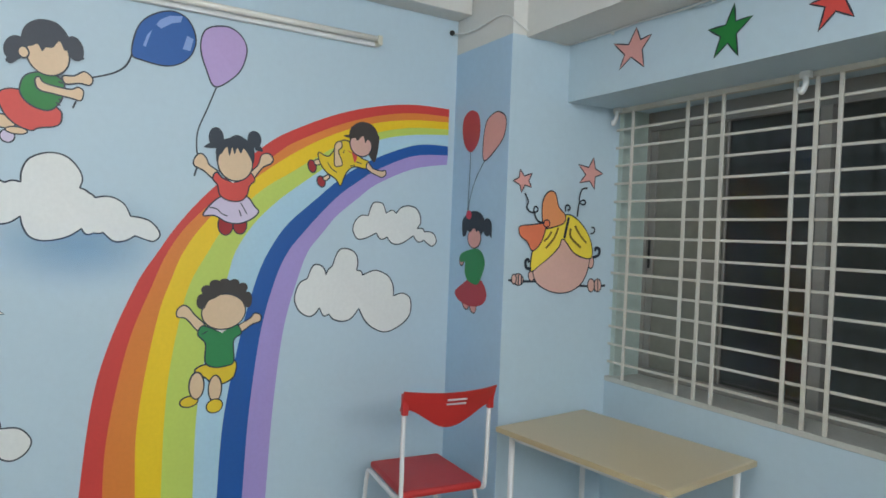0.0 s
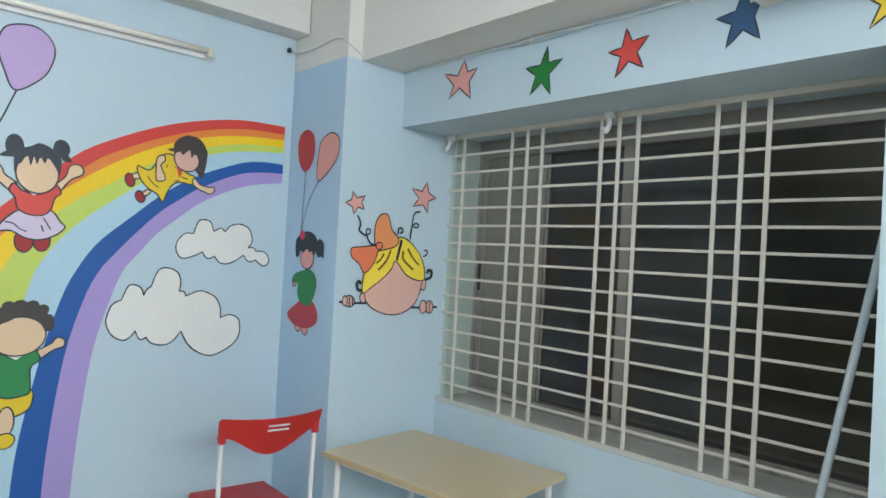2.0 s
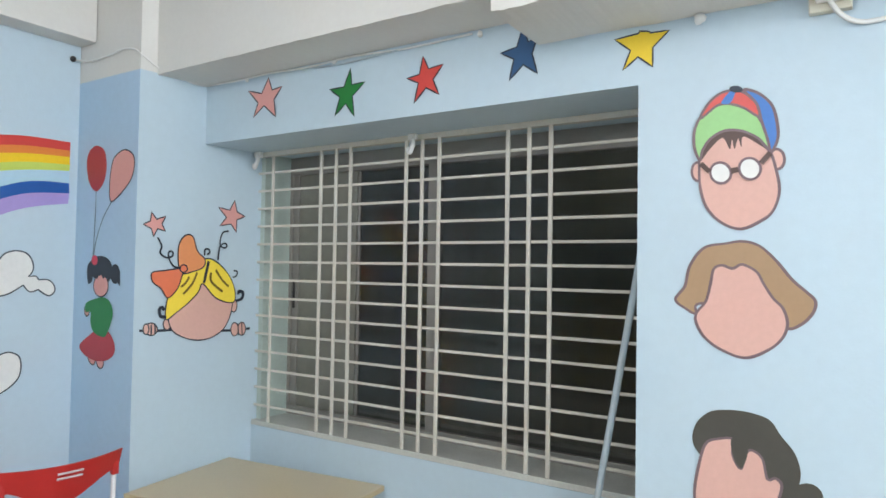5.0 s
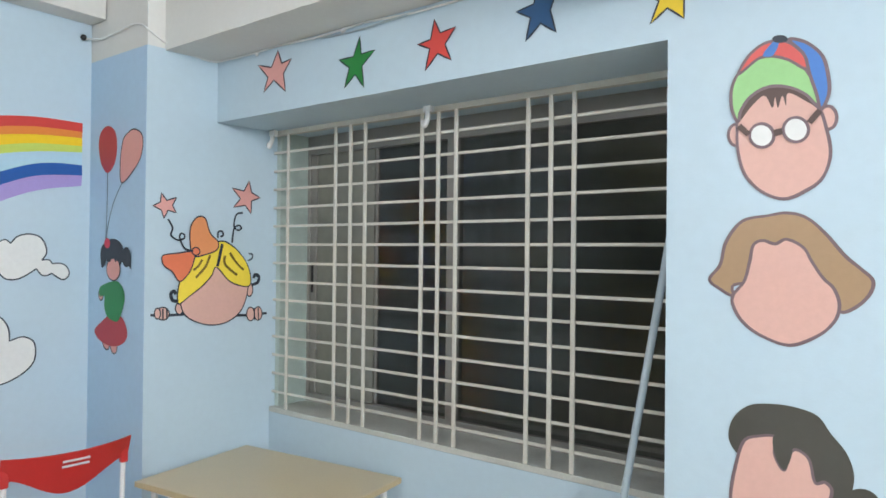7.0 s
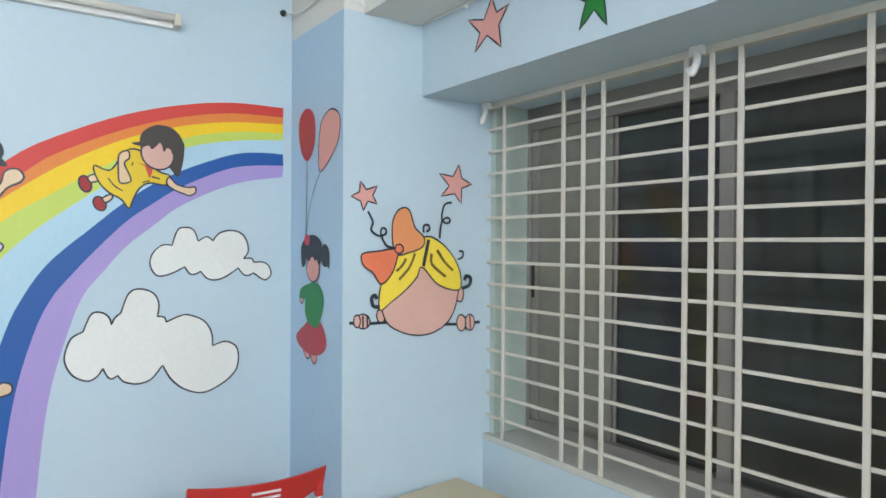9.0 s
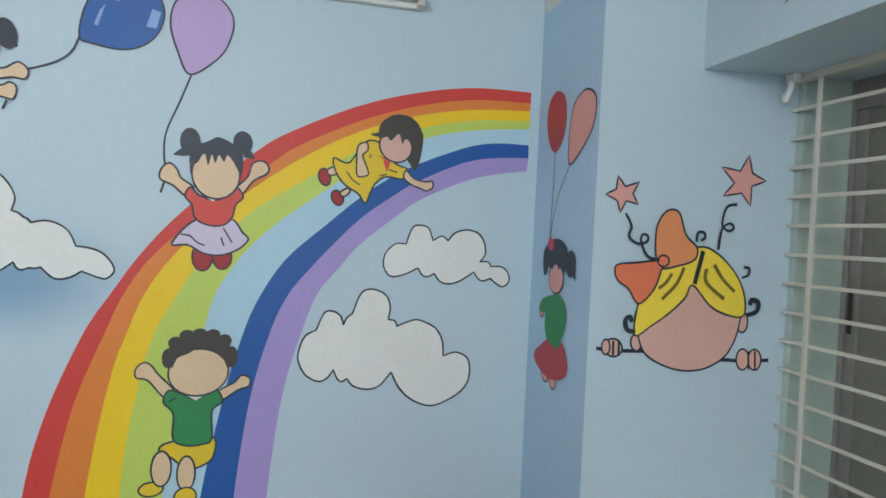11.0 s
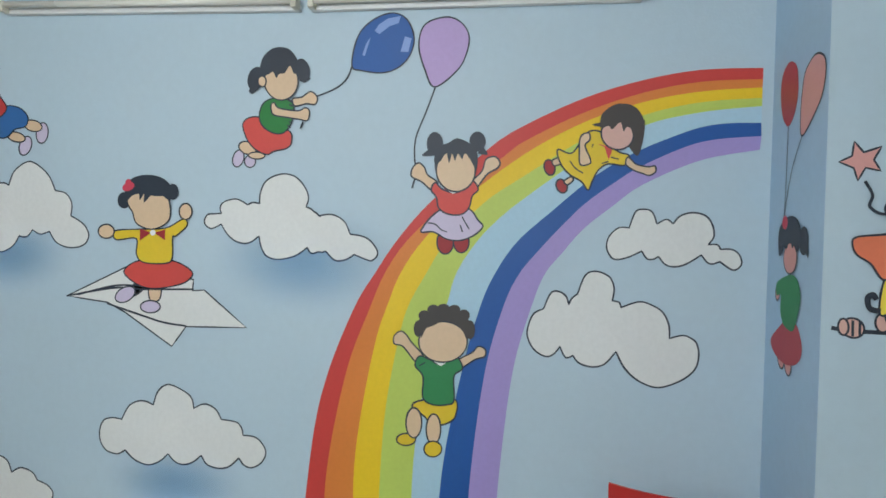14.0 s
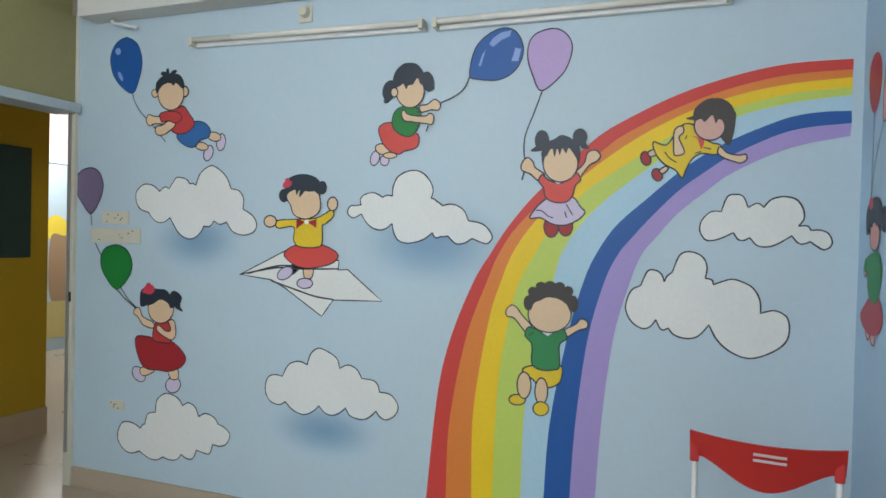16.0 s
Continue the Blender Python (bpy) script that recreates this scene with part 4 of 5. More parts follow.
p = Painting("painted_cloud", "A", 1.318, 0.777, 1, 1, "white painted cloud with scalloped edge", "cloud", "painted clouds")
p.spray(-4.6, -23.7, 36, 16)
p.cloud([(-30.0, 1.3), (-34.3, 1.7), (-38.4, 0.4), (-40.3, -3.7), (-40.1, -8.2), (-37.6, -12.2), (-33.9, -13.6), (-30.9, -13.6), (-28.0, -11.8)],
        [(-28.0, -11.8), (-24.4, -15.0), (-20.2, -16.8), (-16.2, -17.2), (-11.7, -15.3), (-7.8, -11.8)],
        [(-7.8, -11.8), (-4.8, -14.7), (-0.8, -15.8), (3.6, -14.4), (7.4, -11.2)],
        [(7.4, -11.2), (10.1, -14.8), (15.4, -16.0), (20.0, -14.9), (24.4, -10.9)],
        [(24.4, -10.9), (26.6, -13.6), (30.1, -14.5), (33.9, -12.5), (36.0, -9.2), (35.9, -6.2), (33.3, -2.8), (30.3, -1.4), (26.0, -1.3)],
        [(26.0, -1.3), (25.1, 2.0), (22.5, 4.1), (16.1, 4.6)],
        [(16.1, 4.6), (13.9, 8.2), (10.7, 10.2), (7.4, 10.4), (3.5, 8.4)],
        [(3.5, 8.4), (2.3, 12.7), (-1.1, 15.3), (-8.3, 17.7), (-13.1, 14.7), (-15.3, 8.5)],
        [(-15.3, 8.5), (-18.3, 9.7), (-22.3, 9.7), (-26.8, 7.2), (-30.0, 1.3)])

p = Painting("painted_balloon", "A", 2.132, 2.380, 1, 1.01, "big blue painted balloon with pale highlights", "balloon", "painted balloons")
p.part("balloon")
p.blob("blue", (4, 11.9), (9.6, 9.1), (12.6, 2.1), (11.2, -4.6), (6.8, -9.4), (0.2, -11.6), (-8.7, -10.6), (-12.6, -9), (-11.9, -1.3), (-9, 5.5), (-2.9, 10.2))
p.poly("bluelight", (-2, 7.5), (1.7, 9.8), (6.9, 10.6), (6.2, 7.9), (2.5, 6.7), (-1.7, 3.7), (-3.6, 5.1), line=False)
p.poly("bluelight", (7.2, -3.4), (8.9, 2.6), (11.6, 1.7), (10.4, -3.6), line=False)
p.poly("bluelight", (-8.5, -4.4), (-7, 0.2), (-5.2, 2.6), (-7.4, -4.9), line=False)
p.part("string")
p.stroke("ink", 0.45, (-12.6, -9), (-14.9, -14.1), (-19.6, -17.8), (-27.4, -20.8))

p = Painting("painted_figure", "A", 1.679, 2.118, 1.01, 1.01, "painted cartoon child shape in green top and red skirt, flying", "painting", "painted children")
p.oval("lilac", -15.3, -20, 3.6, 2.4, 73)
p.oval("lilac", -10.1, -21.2, 2.5, 2.4, -63)
p.oval("skin", -11.4, -15.7, 3.9, 2.5, -18)
p.oval("skin", -7.2, -18.8, 3.6, 1.4, -2)
p.blob("redorange", (-13.4, -5.2), (-6.8, -3), (6, -8.3), (7.8, -12.4), (6.1, -15.6), (0.3, -17), (-2.7, -18.3), (-7.8, -16.3), (-11.8, -11.8))
p.blob("green", (-4.5, 2.9), (1.4, 4.8), (7.3, 3.2), (8.5, 0.2), (7.4, -5.6), (4, -9.6), (-0.7, -9.4), (-5, -6.6), (-6.5, -2.4))
p.stroke("ink", 0.35, (5.7, -6.4), (7.2, -7.5))
p.stroke("ink", 0.35, (6.5, -4.8), (7.7, -5.9))
p.stroke("ink", 0.35, (6.1, 3.6), (7.6, 2.7))
p.stroke("ink", 0.35, (6.4, 1.9), (7.9, 1.3))
p.blob("skin", (7.8, 4.3), (11.6, 4.9), (15.3, 7.1), (18.2, 4.9), (17.4, 2), (13.6, 2.2), (8.8, 1.3))
p.blob("skin", (-1.5, 1.5), (-0.1, 2.7), (2, 0.5), (10.2, -0.6), (13.1, 0.6), (15.1, -0.8), (14.3, -4.5), (10.9, -4.1), (4.5, -3.1), (-0.3, -2.1))
p.oval("ink", -8.3, 12.6, 4.9, 3.6, 75, line=False)
p.blob("ink", (-11.2, 7.9), (-9.4, 6.4), (-6.1, 9.8), (-7.6, 11.2), line=False)
p.oval("ink", 11.7, 15.6, 4.9, 3.1, -75, line=False)
p.blob("ink", (11.4, 14.3), (15.2, 12.2), (11.8, 11.6), line=False)
p.oval("ink", 1.8, 16.9, 8.4, 7.8, -42, line=False)
p.oval("skin", 2.7, 11.5, 7.9, 7.2, -68)
p.oval("skin", -5.5, 11.4, 2.2, 1.8, -81)
p.blob("ink", (-6.5, 13.9), (-5.7, 20.1), (-1.3, 24.7), (5.4, 24.5), (9.6, 19.7), (10, 15.4), (8.2, 14.4), (6.4, 17.5), (4.2, 14.7), (1.8, 14.3), (0.7, 12.7), (-0.9, 15.2), (-2.9, 14.2), line=False)
p.stroke("ink", 0.45, (12.6, -5), (11.5, -7.9))

p = Painting("painted_figure", "A", 2.437, 1.815, 1, 1, "painted cartoon child shape in red top and lilac skirt", "painting", "painted children")
p.stroke("ink", 0.45, (-8.8, 38.6), (-12.1, 29.3), (-16, 18.8), (-16.3, 10.6), (-15.4, 5.8), (-17, -1.2))
p.oval("darkred", -3, -22.2, 4.7, 3.3, -88)
p.oval("darkred", 3.4, -22, 4.2, 3.1, -88)
p.blob("lilac", (-5.7, -9.8), (5.4, -8.7), (9.8, -13.3), (11.7, -15.6), (8.8, -18.9), (3.4, -21.3), (-2.3, -21), (-7.8, -18.3), (-12.9, -18))
p.blob("skin", (-16.9, 7), (-14.5, 8.9), (-12.1, 7), (-10.8, 4.2), (-6.7, 1.2), (-9, -1.7), (-13.1, 1.4), (-17.3, 3.5))
p.blob("skin", (6.1, 0.8), (10.7, 5.9), (12.2, 10.5), (15.6, 11.6), (17.7, 9.3), (16.6, 7), (12.8, 4.7), (8.3, -1.1))
p.blob("redorange", (-7.6, 1.2), (-4.7, -1.4), (0.6, -2.7), (4.8, -0.4), (7, 2.4), (9.5, -1.1), (7.2, -3.9), (6.1, -8.3), (3.2, -11.1), (-2, -11.2), (-5.9, -8.9), (-7, -4.7), (-9.2, -1.7))
p.poly("paper", (-3.2, -1.4), (-0.4, -3.2), (2.9, -1.3), (0.1, -2.1), line=False)
p.stroke("ink", 0.3, (3.4, -12), (6.4, -16.9))
p.stroke("ink", 0.3, (2.8, -15.3), (3.8, -18.1))
p.stroke("ink", 0.3, (-10.1, -14.8), (-7.2, -15.2), (-4.8, -17.3), (-2.3, -18.2))
p.oval("ink", -8.2, 16.4, 4.7, 3.3, -87, line=False)
p.blob("ink", (-10.8, 14.1), (-13.2, 11.7), (-7.4, 12.2), (-7.5, 16.4), line=False)
p.oval("ink", 8.7, 17.4, 3.9, 3.2, -84, line=False)
p.blob("ink", (10.9, 15.1), (12.8, 12.3), (9.1, 12.8), line=False)
p.oval("ink", 0.3, 8.2, 9.3, 8.4, -82, line=False)
p.oval("skin", 0.4, 5.9, 8.2, 7.7, -76)
p.blob("ink", (-8.3, 9.4), (-7, 15), (-2.8, 16.8), (0.7, 18.6), (5.5, 16.7), (8.6, 13.5), (8.6, 6.6), (5.9, 10.5), (3.9, 12.8), (2.8, 10.5), (1.1, 12.6), (0, 9.8), (-1.2, 12.6), (-2.3, 8.9), (-3.6, 12.9), (-5.9, 9.4), line=False)

p = Painting("painted_balloon", "A", 2.379, 2.341, 1, 1.01, "lilac painted balloon with dark outline and a thin string", "balloon", "painted balloons")
p.part("balloon")
p.blob("lilacdeep", (0.4, 13.6), (6.4, 11.5), (9.8, 6.3), (9.2, -0.3), (5.7, -7.1), (-3.2, -13.6), (-7.4, -6.7), (-10.1, 2.7), (-7.9, 10.8))

p = Painting("painted_figure", "A", 2.399, 1.062, 1, 1, "painted cartoon child shape in green shirt and yellow shorts", "painting", "painted children")
p.oval("yellow", -12.7, -26, 3.9, 2.4, 7)
p.blob("yellow", (-7, -10), (6.2, -8.5), (7, -14.9), (4, -18.2), (-1.9, -19.6), (-5.7, -16.1), (-10.6, -12.7))
p.oval("skin", -9.7, -19.1, 6, 3.2, -90)
p.oval("skin", -1.7, -21, 6, 2.9, -90)
p.oval("yellow", -1.7, -28.9, 3.6, 3.1, 15)
p.blob("skin", (-18.7, 15.1), (-16.2, 17.1), (-13.7, 15.8), (-11.7, 13.1), (-6.7, 7.7), (-9.6, 5.3), (-14.9, 11), (-18.6, 12))
p.blob("skin", (7.7, 7.1), (12.8, 10.2), (15.1, 12.7), (17.9, 11.7), (17.7, 8.9), (14, 7.5), (8.7, 4.1))
p.blob("shirtgreen", (-8.2, 7.6), (-3.8, 6.4), (0.1, 4.8), (4.6, 7.4), (7.2, 8), (9.2, 3.7), (5.9, 0.4), (6.2, -9), (3.4, -10.9), (-2.1, -11.3), (-6.3, -8.8), (-6.5, -0.4), (-9.8, 3.7))
p.stroke("ink", 0.3, (-8.1, 3.8), (-5.7, 5.3))
p.poly("paper", (-2.6, 6), (0.6, 4.1), (3.9, 6.6), (0.6, 5.3), line=False)
p.oval("hairdark", 1.2, 19, 10.9, 8.5, 5, line=False)
p.oval("hairdark", -8.9, 18.5, 3.3, 1.9, -89, line=False)
p.oval("hairdark", 11.8, 19.1, 3.7, 1.9, -89, line=False)
p.oval("hairdark", -6.6, 23.8, 2.4, 2.1, 7, line=False)
p.oval("hairdark", -3.1, 26.4, 2.4, 1.9, 5, line=False)
p.oval("hairdark", 1, 27.2, 2.4, 1.6, 4, line=False)
p.oval("hairdark", 5.3, 26.7, 2.4, 1.9, 5, line=False)
p.oval("hairdark", 9.1, 24.6, 2.4, 2.3, 39, line=False)
p.oval("skin", 1.1, 13.8, 9.7, 8, 7)
p.blob("hairdark", (-7.6, 15), (-7.3, 20.9), (-3, 24.7), (1.7, 26.1), (7.7, 24), (10.7, 19.5), (10.8, 14.8), (8.3, 19.4), (4.9, 21.5), (1.1, 22.1), (-2.9, 20), (-5.8, 18.6), line=False)

p = Painting("painted_figure", "A", 2.995, 1.985, 1, 1.01, "painted cartoon child shape in yellow dress, leaning on the rainbow", "painting", "painted children")
p.oval("darkred", -19.1, -9.3, 3, 2, -73)
p.oval("darkred", -14.3, -16.3, 2.7, 2, -64)
p.blob("skin", (-18.1, -6.6), (-15, -5.5), (-14.5, -7.7), (-17.4, -8.6))
p.blob("skin", (-13.5, -14.5), (-10.9, -12.7), (-10, -14), (-12.1, -15.8))
p.blob("yellow", (-16.2, -2.5), (-10.7, -3.7), (-5.5, 3.8), (-0.5, 4.2), (2.2, -0.2), (6.6, -3.3), (10.4, -4.7), (8.8, -8.2), (2.9, -7.8), (-0.7, -10), (-2.8, -14), (-4.4, -17.6), (-7.1, -14.4), (-11.6, -11.8), (-15, -7.7))
p.blob("skin", (10, -5.1), (13, -7.8), (17.3, -8.7), (19.8, -8.4), (20, -10.6), (17.8, -11.9), (15.7, -11.3), (12.1, -10), (9.2, -7.8))
p.blob("skin", (-7.8, 2.3), (-4.8, 3.8), (-4.3, 1.2), (-6, -1), (-4.1, -5.5), (-4, -7.7), (-7.5, -8.2), (-8.1, -3.7))
p.poly("redorange", (-1.7, -0.2), (4, -1.6), (3.8, -3.8), (2.8, -6.2), (1.2, -1.5), line=False)
p.stroke("ink", 0.3, (-11.5, -6.8), (-9.4, -9.5), (-6.5, -11.3))
p.stroke("ink", 0.3, (-3.4, -1.7), (-3, -0.2))
p.stroke("ink", 0.3, (3.6, -5.3), (6.6, -6))
p.stroke("ink", 0.3, (0.3, -7.7), (2.8, -6.9))
p.oval("hairdark", 8.4, 6.5, 8.2, 7.1, -80, line=False)
p.blob("hairdark", (-0.2, 7.8), (-3.6, 6.9), (-0.6, 6.2), (2.4, 8.8), line=False)
p.blob("hairdark", (13.7, 6.5), (15.5, 8.6), (15.3, 2.1), (13.6, -4.5), (11.2, -2.9), (10.3, -0.1), line=False)
p.oval("skinpink", 5.7, 3.3, 6.1, 5.6, -36)
p.blob("hairdark", (-0.5, 5.6), (0.1, 11.1), (6, 14.7), (12, 12.4), (15.1, 7.5), (14.4, 2.1), (11.7, 2.8), (10.5, 5.4), (9, 5.9), (8, 4.3), (6.7, 7.7), (3.8, 5.1), (2.4, 6.4), line=False)

p = Painting("painted_cloud", "A", 3.270, 1.618, 1, 1, "small white painted cloud under the rainbow", "cloud", "painted clouds")
p.cloud([(-16.3, 4.9), (-20.2, 4.8), (-23.6, 1.3), (-24.3, -3.0), (-22.3, -6.6), (-19.6, -7.1), (-15.7, -5.9), (-11.5, -3.7)],
        [(-11.5, -3.7), (-9.6, -6.4), (-7.5, -6.7), (-5.3, -5.6)],
        [(-5.3, -5.6), (-2.8, -8.5), (0.6, -9.2), (4.6, -8.0), (9.9, -4.5)],
        [(9.9, -4.5), (11.9, -7.1), (13.9, -7.7), (16.4, -6.7)],
        [(16.4, -6.7), (19.4, -8.9), (21.4, -9.7), (23.3, -8.6), (24.0, -6.5), (22.8, -3.6), (20.2, -2.1), (16.5, -2.2)],
        [(16.5, -2.2), (15.3, -0.5), (12.1, -0.6)],
        [(12.1, -0.6), (14.0, 2.3), (13.5, 6.5), (11.0, 10.0), (6.4, 11.1), (2.0, 9.8), (-0.5, 6.8)],
        [(-0.5, 6.8), (-2.9, 8.4), (-6.3, 6.6)],
        [(-6.3, 6.6), (-8.1, 11.0), (-11.2, 12.0), (-14.2, 10.9), (-16.3, 4.9)])

p = Painting("painted_cloud", "A", 3.059, 1.262, 1, 1, "large white painted cloud under the rainbow", "cloud", "painted clouds")
p.cloud([(-26.1, 8.6), (-29.9, 6.4), (-31.9, 1.1), (-31.8, -2.8), (-29.3, -7.3), (-24.9, -9.7), (-21.7, -8.6), (-19.5, -5.6)],
        [(-19.5, -5.6), (-18.1, -8.6), (-16.6, -9.8), (-14.5, -8.8)],
        [(-14.5, -8.8), (-12.1, -11.5), (-7.2, -12.7), (-2.6, -11.3), (1.4, -6.4)],
        [(1.4, -6.4), (4.7, -12.4), (9.9, -16.9), (17.1, -19.0), (25.1, -15.9), (30.0, -11.4), (31.2, -6.1), (30.2, -1.5), (27.2, 0.6), (24.6, 0.9), (20.6, -0.4)],
        [(20.6, -0.4), (20.2, 4.9), (17.6, 9.6), (13.1, 12.1), (9.0, 12.8), (2.7, 10.4)],
        [(2.7, 10.4), (2.0, 12.3), (-0.5, 12.8)],
        [(-0.5, 12.8), (0.0, 17.7), (-2.0, 21.9), (-6.9, 23.7), (-10.8, 22.0), (-13.5, 14.8)],
        [(-13.5, 14.8), (-15.6, 13.0), (-16.6, 10.6)],
        [(-16.6, 10.6), (-17.7, 13.7), (-20.3, 15.4), (-23.5, 14.8), (-26.1, 8.6)])

p = Painting("painted_balloon", "B", 0.171, 2.127, 1.02, 1, "dusky red painted balloon on the blue pier", "balloon", "painted balloons")
p.part("balloon")
p.blob("duskred", (-0.5, 11), (6.3, 7.7), (8.2, -0.2), (6, -7.2), (0.1, -10.9), (-5.9, -6.4), (-8.5, 2.3), (-6.7, 8.5), line=False)
p.part("string")
p.stroke("ink", 0.3, (0.1, -10.9), (0.1, -22.4), (-0.9, -43.2))

p = Painting("painted_balloon", "B", 0.387, 2.080, 1.01, 1, "dusty pink painted balloon on the blue pier", "balloon", "painted balloons")
p.part("balloon")
p.blob("duskpink", (2.2, 11.7), (8, 8.7), (8.7, 2.7), (4.8, -3.9), (-8.2, -11.6), (-10.1, -2.8), (-8.1, 7.2), (-3.4, 10.8))
p.part("string")
p.stroke("ink", 0.25, (-8.2, -11.6), (-15.7, -20.5), (-20.3, -30.7), (-22, -38.5))

p = Painting("painted_figure", "B", 0.241, 1.450, 1.02, 1.01, "painted cartoon child shape in green top and dusky red skirt", "painting", "painted children")
p.oval("duskpink", -6.6, -21, 4.1, 2.9, -53)
p.oval("duskpink", 0.6, -22.1, 3.8, 3, -70)
p.blob("duskred", (-9.6, -11.7), (-2.1, -8.1), (6.4, -8.5), (11.5, -13.2), (11.7, -18.1), (6.1, -21.6), (-3.9, -22.6), (-13.4, -20.3), (-16.8, -16.4), line=False)
p.oval("duskpink", -11.3, 0.2, 2.6, 2.1, -87)
p.blob("shirtgreen", (-6.4, 5.6), (2.2, 6.9), (7.7, 4.6), (9.9, -0.8), (6.4, -8.5), (3.1, -11.3), (-4.6, -9.8), (-7.9, -5.6), (-8.1, -0.4), (-12.3, -0.6), (-12.5, 3.3), line=False)
p.oval("ink", -1, 20.4, 9.4, 5.6, -1, line=False)
p.oval("ink", 11, 17.8, 4.5, 3.8, -82, line=False)
p.poly("ink", (10.1, 16.2), (15, 12.4), (14.8, 18.1), line=False)
p.oval("duskpink", -0.1, 12.2, 6, 5.1, -2)
p.blob("ink", (-10.9, 13.3), (-11.4, 21.6), (-3.8, 25.5), (4.8, 24.3), (9, 18.7), (5.8, 14.1), (4.1, 17.9), (1.8, 15.3), (-0.9, 18.6), (-3.3, 15.2), (-6, 17.8), (-7.8, 13.8), line=False)
p.oval("pinkred", -5.8, 24, 2.6, 2.3, -12, line=False)

p = Painting("painted_figure", "G", 0.317, 1.517, 0.9, 0.99, "painted cartoon head shape with yellow hair and an orange bow", "painting", "painted children")
p.stroke("ink", 0.8, (-32.2, -14), (-25.4, -14.6), (-12.7, -14.5))
p.stroke("ink", 0.8, (12.1, -16.6), (22.4, -17), (32.6, -16.6))
p.oval("skinpink", -26.1, -13.7, 3.3, 2.8, -17)
p.oval("skinpink", -28.8, -13.5, 2.4, 1.5, -87)
p.oval("skinpink", 22.4, -16.5, 3.4, 2.4, -85)
p.oval("skinpink", 27, -16.5, 3.4, 2.5, -84)
p.stroke("ink", 0.5, (-26.2, -11.5), (-26.1, -16.1))
p.stroke("ink", 0.5, (-24.2, -11.6), (-24.1, -16))
p.stroke("ink", 0.5, (24.5, -13.7), (24.9, -19.8))
p.stroke("ink", 0.5, (26.9, -13.6), (27.3, -19.7))
p.oval("skinpink", -17.9, -11.8, 2.7, 2, -84)
p.oval("skinpink", 21.3, -4.3, 3.4, 2.1, -87)
p.blob("skinpink", (-18.5, -1.7), (-10.4, 13.8), (3.1, 16.2), (19.1, 4.2), (20.1, -5.5), (16.4, -14.4), (9.2, -19.2), (0.8, -20.5), (-7.4, -19), (-14.5, -15.3), (-17.4, -9.6))
p.blob("hairyellow", (3, 19.2), (10.1, 17.6), (17.5, 11.4), (21.5, 4.2), (21.6, -2.1), (16.2, -2.4), (8.9, 0.4), (1.8, 6.9), (-0.9, 2.8), (-6.3, -2.1), (-12.8, -6.4), (-18.7, -9.5), (-18, 0.5), (-14.3, 8.2), (-7.8, 15))
p.stroke("ink", 1.0, (5, 18), (3.7, 12.7), (2.4, 7.3))
p.stroke("hairline", 0.7, (-6.2, 10.4), (-8.2, 7.5), (-10.9, 5.5))
p.stroke("hairline", 0.8, (-1.8, 12.5), (-4.5, 7), (-9.5, 2.1))
p.stroke("hairline", 0.8, (6.5, 12.4), (6.8, 8), (13.8, 2.9))
p.stroke("hairline", 0.8, (9.3, 13.8), (13.1, 9.1), (17.6, 5.4))
p.blob("orange", (-9.3, 30.1), (-4.8, 29.8), (-2, 23), (2.5, 19), (1.7, 15), (-5.1, 12.7), (-10.4, 12), (-12.6, 16.1), (-12.7, 25.1))
p.blob("orange2", (-26.4, 12.5), (-19.5, 13.4), (-10.4, 14.3), (-10.4, 11.1), (-12.9, 4.8), (-18, 0.5), (-21.9, 5), (-25.6, 7.3), (-27.1, 9.9))
p.oval("orange2", -9.7, 14.3, 2.1, 1.8, -2)
p.stroke("ink", 0.6, (-24.4, 28.7), (-22.1, 24.8), (-22.8, 21.5), (-19.5, 19.4), (-16.2, 20.1), (-16, 21.9), (-17.8, 22.3), (-18.3, 20.1), (-15.7, 15.6), (-11.2, 14.5))
p.stroke("ink", 0.6, (16.6, 33.4), (12.8, 32.3), (11.4, 26.8), (13.8, 24.8), (15.8, 25.8), (14.3, 27.2), (11.4, 25.2), (10.4, 18.6))
p.stroke("ink", 0.6, (2.2, 20.8), (2.4, 23.6), (4.6, 23.9), (5.2, 22.2), (3.6, 21.3))
p.stroke("ink", 0.6, (19.9, 10), (22.3, 10.9), (22.6, 13.1), (20.4, 13.4))
p.stroke("ink", 1.0, (-18.7, -8.4), (-21.7, -7.8), (-22.5, -4.9), (-21, -3.8), (-20, -5.2))
p.stroke("ink", 1.0, (22.2, -2.1), (26.1, -0.8), (26.7, 2.1), (24.2, 2.9), (23.6, 1.2))

p = Painting("painted_star", "G", 0.088, 1.860, 0.925, 1, "pink painted star on a curled line", "star", "painted stars")
p.poly("duskpink", (-2, 5.5), (0.7, 2.4), (5.5, 4), (3.5, 0.3), (5.5, -2.9), (1.3, -2), (-0.7, -5.7), (-1.9, -2.1), (-6.1, -0.3), (-2.5, 1.4))

p = Painting("painted_star", "G", 0.491, 1.925, 0.88, 0.98, "larger pink painted star on a curled line", "star", "painted stars")
p.poly("duskpink", (1.4, 8.3), (3, 2.6), (8.5, 0.3), (3, -1.7), (2.8, -8.2), (-0.8, -4.1), (-8.1, -5.4), (-3.8, -0.9), (-9.1, 4), (-1.8, 3))

